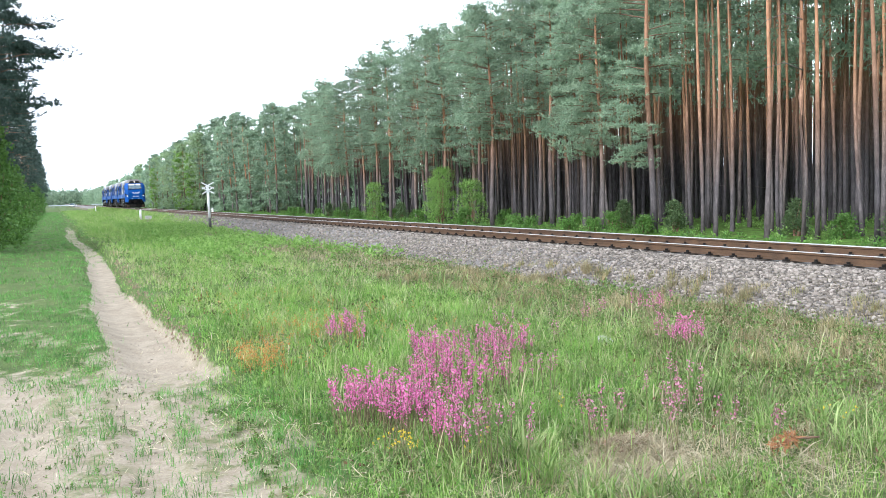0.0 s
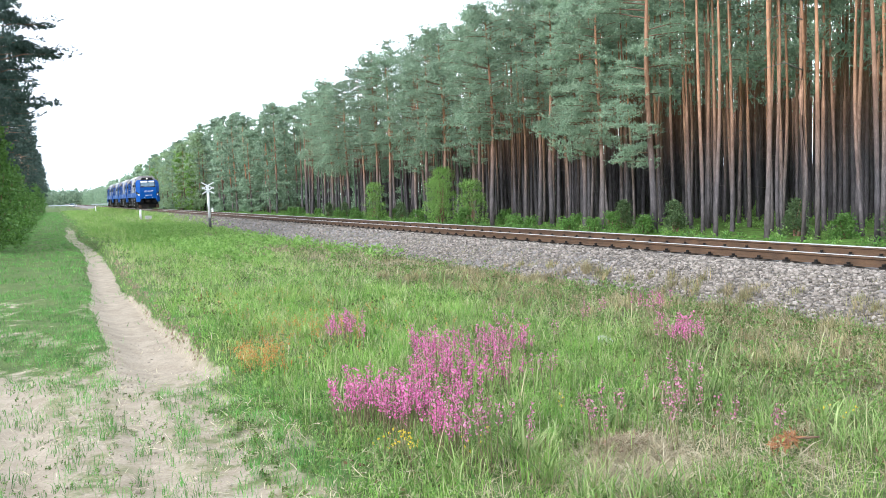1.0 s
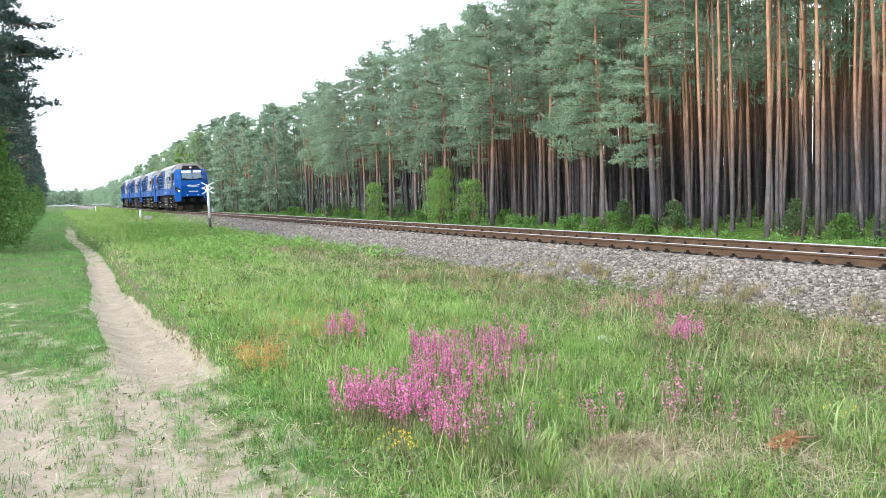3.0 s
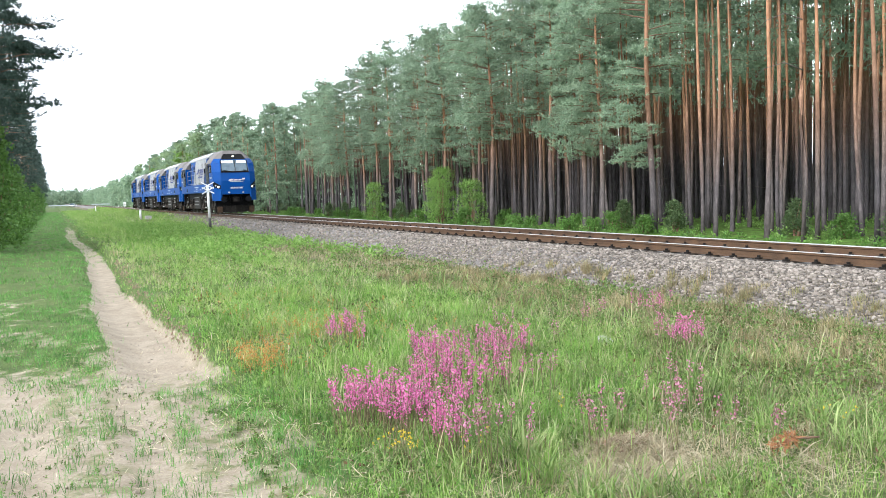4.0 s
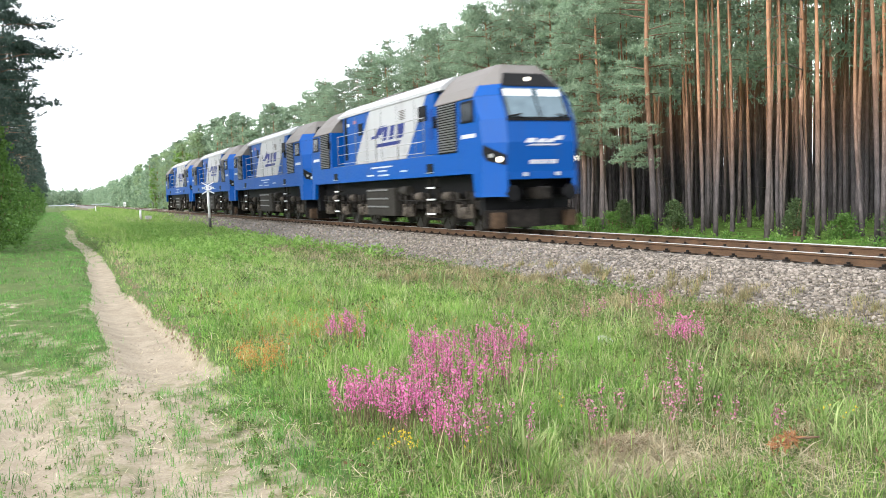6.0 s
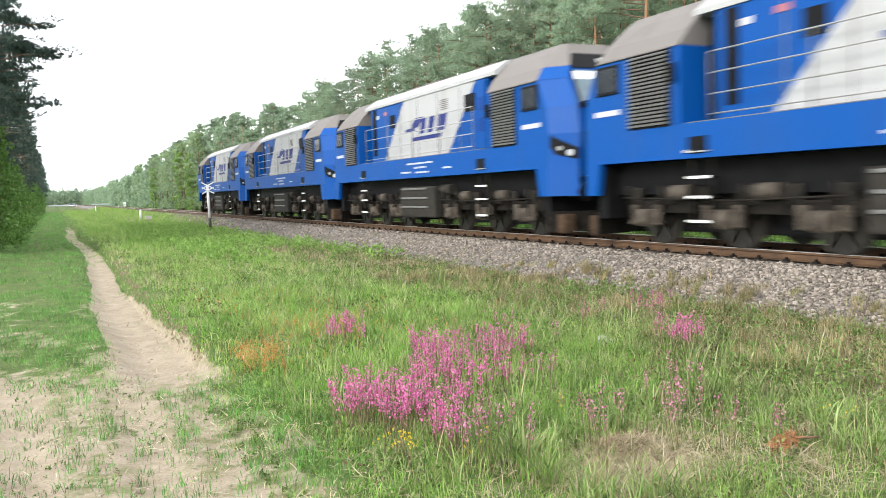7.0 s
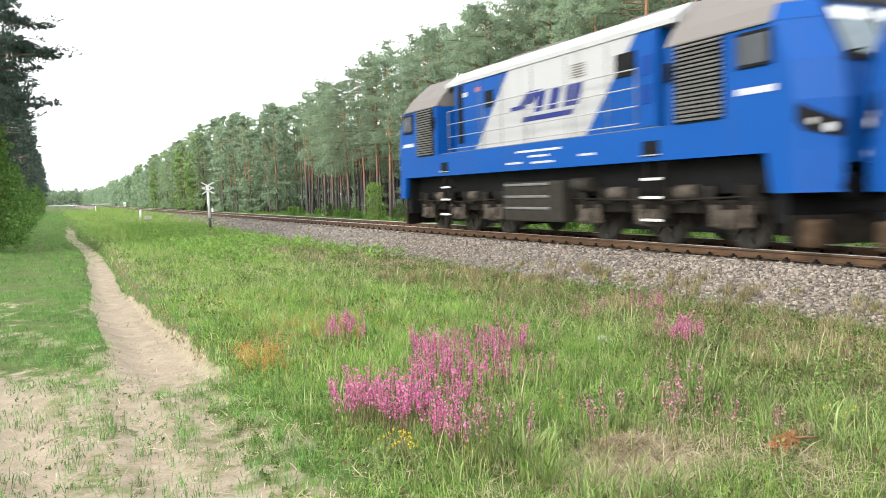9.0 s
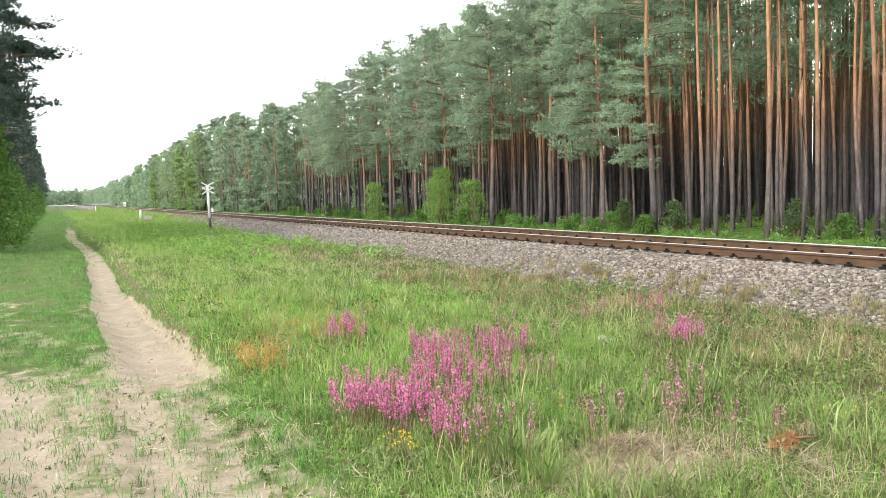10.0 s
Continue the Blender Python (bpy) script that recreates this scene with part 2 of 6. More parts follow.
M_ROOF = paint("grey_roof_paint", (0.155, 0.143, 0.135), (0.10, 0.082, 0.07), 0.6, 0.6)
M_LOGO = paint("dark_blue_lettering", (0.018, 0.03, 0.15), amount=0.2)
M_TEXT = paint("white_lettering", (0.44, 0.455, 0.48), amount=0.1)
M_RED = paint("red_sticker", (0.32, 0.12, 0.14), amount=0.1)
# black panels; also stands for shade on the underside and in recesses
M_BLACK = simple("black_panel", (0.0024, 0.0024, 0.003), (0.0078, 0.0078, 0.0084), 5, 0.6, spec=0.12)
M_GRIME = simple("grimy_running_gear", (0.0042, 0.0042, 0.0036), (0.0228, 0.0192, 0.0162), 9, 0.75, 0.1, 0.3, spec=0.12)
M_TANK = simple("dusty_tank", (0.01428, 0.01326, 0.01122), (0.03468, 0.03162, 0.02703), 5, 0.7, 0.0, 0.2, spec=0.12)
M_DUST = simple("brown_dusty_casting", (0.022, 0.018, 0.015), (0.10, 0.085, 0.068), 6, 0.8, 0.0, 0.3, spec=0.15)
M_STEEL = simple("worn_wheel_steel", (0.021, 0.019, 0.017), (0.063, 0.056, 0.049), 4, 0.5, 0.6)
M_RUSTBUF = simple("rust_brown_buffer", (0.0275, 0.0187, 0.0121), (0.0825, 0.05225, 0.0319), 6, 0.8, spec=0.12)
M_HANDRAIL = simple("pale_handrail", (0.192, 0.192, 0.188), (0.336, 0.336, 0.328), 8, 0.4)
M_SLAT = simple("grey_grille_slat", (0.0704, 0.0704, 0.0688), (0.1536, 0.1536, 0.1504), 7, 0.55)
M_SIGNWHITE = simple("white_sign_paint", (0.68, 0.68, 0.671), (0.765, 0.765, 0.756), 7, 0.5)
M_SIGNBLACK = simple("black_post_paint", (0.015, 0.015, 0.015), (0.05, 0.045, 0.04), 7, 0.6)
M_CONCRETE = simple("pale_concrete", (0.28, 0.272, 0.248), (0.44, 0.424, 0.4), 5, 0.9)
M_ASPHALT = simple("asphalt", (0.05, 0.05, 0.05), (0.11, 0.11, 0.11), 4, 0.9)
M_GALV = simple("galvanised_barrier", (0.42, 0.46, 0.48), (0.6, 0.64, 0.66), 4, 0.45, 0.4)
# light bluish base colour carries the sky's reflection in the glass
M_GLASS, _n, _l, _b = base_mat("sky_tinted_glass", 0.06, 0.0, 0.8)
_l.new(ramp(M_GLASS, noise_node(M_GLASS, 2.0, 3), [(0.3, (0.05, 0.085, 0.11)), (0.7, (0.09, 0.14, 0.17))]), _b.inputs["Base Color"])
M_SIDEGLASS = simple("dark_side_glass", (0.012, 0.016, 0.02), (0.03, 0.036, 0.042), 3, 0.12, 0.0, 0.0)
M_BLIND = simple("white_sun_blind", (0.558, 0.576, 0.594), (0.702, 0.72, 0.738), 5, 0.7)
M_LAMP, _n, _l, _b = base_mat("lit_headlamp", 0.2)
_b.inputs["Base Color"].default_value = (0.9, 0.85, 0.75, 1)
_b.inputs["Emission Color"].default_value = (1.0, 0.86, 0.66, 1)
_b.inputs["Emission Strength"].default_value = 1.6


# ---- mesh helpers ----
def part(name, bm, material, parent=None, label=""):
    """Links a bmesh as one mesh object under a thing or a part."""
    me = bpy.data.meshes.new(name)
    bm.normal_update()
    bm.to_mesh(me)
    bm.free()
    for mt in (material if isinstance(material, (list, tuple)) else [material]):
        me.materials.append(mt)
    ob = new(name, me)
    ob.parent = parent
    if label:
        ob["label"] = label
    return ob


def again(ob, parent=None, m=None):
    """Another object on the same mesh."""
    o = ob.copy()
    scene.collection.objects.link(o)
    o.parent = parent if parent is not None else ob.parent
    if m is not None:
        o.matrix_basis = m
    return o


def raw_mesh(name, verts, faces, material, k=3):
    """One mesh from arrays: verts (n, 3), faces (m, k)."""
    me = bpy.data.meshes.new(name)
    verts, faces = np.asarray(verts, np.float32), np.asarray(faces, np.int32)
    me.vertices.add(len(verts))
    me.vertices.foreach_set("co", verts.ravel())
    me.loops.add(faces.size)
    me.loops.foreach_set("vertex_index", faces.ravel())
    me.polygons.add(len(faces))
    me.polygons.foreach_set("loop_start", np.arange(0, faces.size, k, dtype=np.int32))
    me.polygons.foreach_set("loop_total", np.full(len(faces), k, np.int32))
    me.update(calc_edges=True)
    me.validate()
    for mt in (material if isinstance(material, (list, tuple)) else [material]):
        me.materials.append(mt)
    return me


def box(bm, x0, x1, y0, y1, z0, z1, bevel=0.0, mat=0):
    tmp = bmesh.ops.create_cube(bm, size=1.0, matrix=Matrix.Translation(((x0 + x1) / 2, (y0 + y1) / 2, (z0 + z1) / 2)) @ Matrix.Diagonal((x1 - x0, y1 - y0, z1 - z0, 1)))
    faces = {f for v in tmp["verts"] for f in v.link_faces}
    for f in faces:
        f.material_index = mat
    if bevel:
        edges = list({e for v in tmp["verts"] for e in v.link_edges})
        bmesh.ops.bevel(bm, geom=edges, offset=bevel, segments=2, profile=0.6, affect="EDGES")
    return bm


def boxes(*rows, bevel=0.0):
    bm = bmesh.new()
    for r in rows:
        box(bm, *r, bevel=bevel)
    return bm


def tube(bm, pts, radii, sides=8, cap=True):
    """A tapered tube through points."""
    rings = []
    for i, p in enumerate(pts):
        p = Vector(p)
        d = Vector(pts[min(i + 1, len(pts) - 1)]) - Vector(pts[max(i - 1, 0)])
        q = d.to_track_quat("Z", "Y")
        r = radii[i] if isinstance(radii, (list, tuple)) else radii
        rings.append([bm.verts.new(p + q @ Vector((r * math.cos(2 * math.pi * k / sides), r * math.sin(2 * math.pi * k / sides), 0))) for k in range(sides)])
    for a, b in zip(rings, rings[1:]):
        for k in range(sides):
            f = bm.faces.new((a[k], a[(k + 1) % sides], b[(k + 1) % sides], b[k]))
            f.smooth = True
    if cap:
        bm.faces.new(rings[0][::-1])
        bm.faces.new(rings[-1])
    return bm


def prism(bm, outline, axis, a, b):
    """Extrudes a 2D outline from a to b along axis 'x', 'y' or 'z'."""
    def put(u, v, w):
        return {"x": (w, u, v), "y": (u, w, v), "z": (u, v, w)}[axis]
    lo = [bm.verts.new(put(u, v, a)) for u, v in outline]
    hi = [bm.verts.new(put(u, v, b)) for u, v in outline]
    n = len(outline)
    faces = [bm.faces.new((lo[i], lo[(i + 1) % n], hi[(i + 1) % n], hi[i])) for i in range(n)]
    faces += [bm.faces.new(lo[::-1]), bm.faces.new(hi)]
    bmesh.ops.recalc_face_normals(bm, faces=faces)
    return bm


rng = np.random.default_rng(7)


def smooth(e0, e1, x):
    t = np.clip((x - e0) / (e1 - e0), 0, 1)
    return t * t * (3 - 2 * t)


def waves(x, y, seed=0.0):
    """Cheap smooth unevenness, about -1 to 1."""
    return (np.sin(x * 1.7 + seed + 1.3 * np.sin(y * 0.9 + seed)) + np.sin(y * 1.3 - seed * 2 + 1.1 * np.sin(x * 1.1)) + 0.6 * np.sin((x + y) * 3.1 + seed) + 0.5 * np.sin((x - y) * 4.3 + 2 * seed)) / 3.1


# ---- ground ----
def rut_centre(y):
    return 0.98 + 0.10 * np.sin(y * 0.21 + 0.6) + 0.12 * smooth(14, 24, y) - 0.25 * smooth(28, 60, y)


def bare(x, y):
    """How bare the sand lies: the worn rut and the turning place before it."""
    w = 0.30 + 0.14 * smooth(22, 12, y) + 0.05 * waves(x * 1.2, y * 0.7, 1.5)
    rut = 1 - smooth(w - 0.10, w + 0.10, np.abs(x - rut_centre(y)))
    rut = rut * smooth(8.2, 9.6, y) * (1 - 0.45 * smooth(25, 34, y)) * (1 - smooth(50, 110, y)) * (0.97 + 0.1 * waves(x * 1.5, y * 0.8, 8.0))
    place = smooth(-2.4, -0.6, x) * (1 - smooth(0.6, 1.5, x + 0.3 * waves(x * 1.5, y * 1.2, 2.0) - 0.10 * (y - 5))) * (1 - smooth(7.0, 14.0, y + 0.7 * np.abs(x - 0.5) + 1.2 * waves(x * 2.0, y * 0.8, 13.0)))
    ragged = 0.92 + 0.36 * waves(x * 2.6, y * 1.5, 5.0) + 0.3 * waves(x * 7, y * 5, 9.0)
    fringe = 0.5 * (1 - smooth(1.2, 2.3, x)) * smooth(0.6, 1.0, x) * (1 - smooth(6.5, 8.5, y))
    left = 0.5 * (1 - smooth(0.15, 0.5, np.abs(x + 0.72 + 0.15 * np.sin(y * 0.3)))) * (1 - smooth(12, 22, y)) * (0.6 + 0.5 * waves(x * 3, y * 1.3, 3.0))
    worn = 0.46 * smooth(-2.6, -1.2, x) * (1 - smooth(0.3, 0.8, x)) * (1 - smooth(13, 34, y)) * (0.5 + 0.45 * waves(x * 2.4, y * 1.1, 11.0) + 0.45 * waves(x * 6.5, y * 3.4, 4.0))
    return np.clip(np.maximum.reduce([rut, place * ragged, left, fringe * ragged, worn]), 0, 1)


def height(x, y):
    x, y = np.asarray(x, float), np.asarray(y, float)
    prof = np.interp(x, [-30, -8, -3, 0.3, 1.0, 1.7, 4, 7, 9.4, 10.4, 13.2, 14.3, 17, 21, 40, 400], [-0.9, -0.75, -0.68, -0.67, -0.68, -0.62, -0.62, -0.70, -0.74, -0.62, -0.62, -0.78, -1.05, -1.0, -1.0, -1.0])
    rut = 0.15 * (1 - np.where(x < rut_centre(y), smooth(0.05, 0.6, rut_centre(y) - x), smooth(0.34, 0.5, x - rut_centre(y)))) * smooth(8.0, 10.5, y)
    rough = 0.035 * waves(x * 1.2, y * 1.2) + 0.006 * waves(x * 5, y * 5, 3.0)
    tracks = -0.035 * (1 - smooth(0.1, 0.22, np.abs(x + 0.25 + 0.06 * (y - 6)))) * (1 - smooth(8, 11, y)) - 0.03 * (1 - smooth(0.1, 0.22, np.abs(x - 0.55))) * (1 - smooth(7, 10, y))
    bank = x - rut_centre(y) + 0.09 * waves(x * 0.5, y * 0.55, 6.0)
    lip = 0.13 * smooth(0.36, 0.52, bank) * (1 - smooth(0.7, 2.2, bank)) * smooth(9.0, 11.5, y) * (1 - 0.6 * smooth(26, 40, y))
    return prof - rut + lip + tracks + rough * (1 - smooth(9.2, 10, x) * (1 - smooth(14, 15, x)))


def build_ground():
    xs = np.concatenate([[-1500, -600, -250, -120, -60, -35, -22, -14, -10, -8], np.arange(-6.5, 0.35, 0.13), np.arange(0.36, 2.3, 0.05), np.arange(2.32, 11.0, 0.13), np.arange(11.0, 30, 0.6), [32, 36, 42, 50, 60, 80, 110, 160, 260, 600, 1500]])
    ys = [2.0]
    while ys[-1] < 2500:
        ys.append(ys[-1] + max(0.11, (ys[-1] - 6) * 0.02))
    ys = np.concatenate([[-1500, -500, -200, -90, -40, -20, -10, -5, -2, 0, 1.2], ys])
    gx, gy = np.meshgrid(xs, ys)
    gz = height(gx, gy)
    nx, ny = len(xs), len(ys)
    idx = np.arange(nx * ny).reshape(ny, nx)
    quads = np.stack([idx[:-1, :-1], idx[:-1, 1:], idx[1:, 1:], idx[1:, :-1]], -1).reshape(-1, 4)
    me = raw_mesh("ground", np.stack([gx, gy, gz], -1).reshape(-1, 3), quads, M_GROUND, 4)
    cover = me.color_attributes.new("cover", "FLOAT_COLOR", "POINT")
    wood = np.maximum(smooth(17.5, 21, gx), 1 - smooth(-7, -3.5, gx))
    verge = smooth(5.0, 8.2, gx + 0.9 * smooth(8, 4.5, gy) + 1.1 * waves(gx * 1.3, gy * 1.1, 4.0)) * (1 - smooth(15, 17, gx))
    weeds = 1 - np.maximum.reduce([1 - smooth(0.12, 0.3, np.abs(gx + 0.25 + 0.06 * (gy - 6))), 0.8 * (1 - smooth(0.1, 0.26, np.abs(gx - 0.55))), (1 - smooth(0.3, 0.5, np.abs(gx - rut_centre(gy)))) * smooth(8.5, 10, gy)])
    rgba = np.stack([bare(gx, gy), wood, verge * 0.8, weeds], -1).astype(np.float32)
    cover.data.foreach_set("color", rgba.ravel())
    me.polygons.foreach_set("use_smooth", np.ones(len(quads), bool))
    tagged(new("ground", me), "sandy meadow ground with a worn sand rut and forest floor", "ground", kind="structure")


build_ground()


# ---- railway ----
def build_track():
    bm = bmesh.new()
    prism(bm, [(-2.75, -0.80), (-1.62, -0.24), (-1.3, -0.19), (1.3, -0.19), (1.62, -0.24), (2.75, -0.80)], "y", -120, 900)
    bed = part("ballast_bed", bm, M_BALLAST)
    bed.location.x = TRACK_X
    tagged(bed, "grey crushed stone ballast bed under the rails", "ballast", kind="structure")
    track = tagged(new("railway_track"), "single track with rusty rails on dark sleepers", "track", kind="structure")
    track.location.x = TRACK_X
    half = [(0.0, 0.0), (0.030, 0.0), (0.036, -0.012), (0.034, -0.036), (0.010, -0.050), (0.008, -0.125), (0.062, -0.142), (0.0625, -0.152)]
    for side in (-0.7535, 0.7535):
        bm = bmesh.new()
        outline = [(side + u, v - 0.003) for u, v in half[1:]] + [(side - u, v - 0.003) for u, v in reversed(half[1:])]
        prism(bm, outline, "y", -120, 900)
        rail = part("rail", bm, M_RUST, track, "rusty steel rail with a polished head")
        # pale strip reaches down the far rail's side to draw the sky glint
        bm = boxes((side - 0.037, side + 0.037, -120, 900, -0.012 if side > 0 else -0.004, 0.001))
        part("rail_head", bm, M_RAILHEAD, rail, "worn running surface with its glint in the pale colour")
    sl = part("sleeper", boxes((-1.28, 1.28, -0.12, 0.12, -0.32, -0.165), bevel=0.012), M_SLEEPER, track)
    sl.location.y = 4.2
    for i in range(1, 290):
        o = again(sl)
        o.location.y = 4.2 + i * 0.6
        o.rotation_euler.z = (random.random() - 0.5) * 0.02
    # clips that hold the rails, two at each rail on every sleeper
    bm = boxes((-0.045, 0.045, -0.05, 0.05, -0.02, 0.012), (-0.02, 0.02, -0.02, 0.02, 0.012, 0.05))
    clip = part("rail_clip", bm, M_GRIME, track)
    clip.location = (-0.7535 - 0.095, 4.2, -0.145)
    for i in range(0, 75):
        for sx in (-0.7535 - 0.095, 0.7535 - 0.095):
            if i or sx > 0:
                again(clip).location = (sx, 4.2 + i * 0.6, -0.145)


build_track()


def build_stones():
    """Loose crushed stones on the shoulder and between the sleepers."""
    bv = np.array([(x, y, z) for z in (-0.7, 0.7) for y in (-0.7, 0.7) for x in (-0.7, 0.7)])
    bf = np.array([(0, 2, 3), (0, 3, 1), (4, 5, 7), (4, 7, 6), (0, 1, 5), (0, 5, 4), (2, 6, 7), (2, 7, 3), (0, 4, 6), (0, 6, 2), (1, 3, 7), (1, 7, 5)])
    near = np.concatenate([rng.uniform((9.15, 5.5), (10.75, 26), (12500, 2)), rng.uniform((9.3, 6.5), (10.75, 13), (4800, 2))])
    far = rng.uniform((9.2, 26), (10.8, 85), (6500, 2))
    centre = rng.uniform((10.8, 6), (12.7, 40), (700, 2))
    pts = np.concatenate([near, far, centre])
    keep = rng.random(len(pts)) < np.where(pts[:, 0] < 9.6, smooth(8.9, 9.7, pts[:, 0] + 0.25 * waves(pts[:, 0] * 2, pts[:, 1], 1.0)), 1.0)
    pts = pts[keep]
    x, y = pts[:, 0], pts[:, 1]
    z = np.interp(x - TRACK_X, [-2.75, -1.62, -1.3, 1.3], [-0.80, -0.24, -0.19, -0.19])
    size = rng.uniform(0.014, 0.038, len(pts)) * np.where(y > 26, 1.35, 1.0)
    n = len(pts)
    shape = bv[None] * (1 + rng.uniform(-0.45, 0.35, (n, len(bv), 3))) * rng.uniform(0.65, 1.25, (n, 1, 3)) * size[:, None, None]
    ang = rng.uniform(0, 6.283, n)
    c, s = np.cos(ang)[:, None], np.sin(ang)[:, None]
    vx = shape[..., 0] * c - shape[..., 1] * s + x[:, None]
    vy = shape[..., 0] * s + shape[..., 1] * c + y[:, None]
    vz = shape[..., 2] * 0.8 + (z + size * 0.35)[:, None]
    verts = np.stack([vx, vy, vz], -1).reshape(-1, 3)
    faces = (bf[None] + (np.arange(n) * len(bv))[:, None, None]).reshape(-1, 3)
    tagged(new("ballast_stones", raw_mesh("ballast_stones", verts, faces, M_STONE)), "loose pale grey crushed stones of the ballast shoulder", "stones", kind="stuff")


build_stones()


def build_large_stones():
    """The larger stones on the near shoulder, each a piece of the ballast bed."""
    bed = bpy.data.objects["ballast_bed"]
    r = random.Random(21)
    models = []
    for k in range(6):
        bm = bmesh.new()
        bmesh.ops.create_cube(bm, size=0.05)
        bmesh.ops.bevel(bm, geom=list(bm.edges), offset=0.008, segments=1, affect="EDGES")
        for v in bm.verts:
            v.co *= r.uniform(0.8, 1.2)
            v.co.z *= 0.7
            v.co.x *= 1.2
        models.append(part("stone", bm, M_LOOSE, bed))
    for i in range(280):
        x, y = r.uniform(-2.45, -1.1), r.uniform(6.8, 16.0)
        z = float(np.interp(x, [-2.75, -1.62, -1.3, 1.3], [-0.80, -0.24, -0.19, -0.19])) + 0.03
        m = pose(x, y, z, r.uniform(-40, 40), r.uniform(-40, 40), r.uniform(0, 360))
        if i < 6:
            models[i].matrix_basis = m
        else:
            again(models[i % 6], m=m)


build_large_stones()


# ---- locomotives ----
MID = 8.4               # middle of a locomotive, from its front end
BODY0, BODY1 = 0.35, 16.45


def loop_shell(bm, loops, close=True, top=True):
    """Joins horizontal outlines of equal length into a shell."""
    rings = [[bm.verts.new(p) for p in ring] for ring in loops]
    n = len(rings[0])
    faces = []
    for a, b in zip(rings, rings[1:]):
        for k in range(n if close else n - 1):
            faces.append(bm.faces.new((a[k], a[(k + 1) % n], b[(k + 1) % n], b[k])))
    if top:
        faces.append(bm.faces.new(rings[-1]))
    bmesh.ops.recalc_face_normals(bm, faces=faces)
    return bm


def cab_ring(z, hw, yf, nose, back=3.12, inset=0.0):
    """Plan of the cab at height z: half width, front plane, half width of the flat nose."""
    c = yf + 0.58 * (hw - nose) / 0.5
    return [(-hw, back, z), (-hw, c, z), (-nose, yf, z), (nose, yf, z), (hw, c, z), (hw, back, z), (0.82 - inset, back + 0.03, z), (-0.82 + inset, back + 0.03, z)]


def face_panel(bm, z0, z1, y0, y1, w0, w1, proud=0.012, x_shift=0.0):
    """A panel on the slanting front, from (z0, y0) to (z1, y1)."""
    pts = [(x_shift - w0, y0, z0), (x_shift + w0, y0, z0), (x_shift + w1, y1, z1), (x_shift - w1, y1, z1)]
    f = [bm.verts.new((x, y - proud, z)) for x, y, z in pts]
    b = [bm.verts.new((x, y + 0.03, z)) for x, y, z in pts]
    fs = [bm.faces.new(f), bm.faces.new(b[::-1])]
    fs += [bm.faces.new((f[i], b[i], b[(i + 1) % 4], f[(i + 1) % 4])) for i in range(4)]
    bmesh.ops.recalc_face_normals(bm, faces=fs)
    return bm


def front_y(z):
    """How far back the front lies at height z."""
    return float(np.interp(z, [1.62, 2.4, 3.02, 3.88, 4.2, 4.5], [-0.12, -0.18, -0.08, 0.36, 0.58, 0.92]))


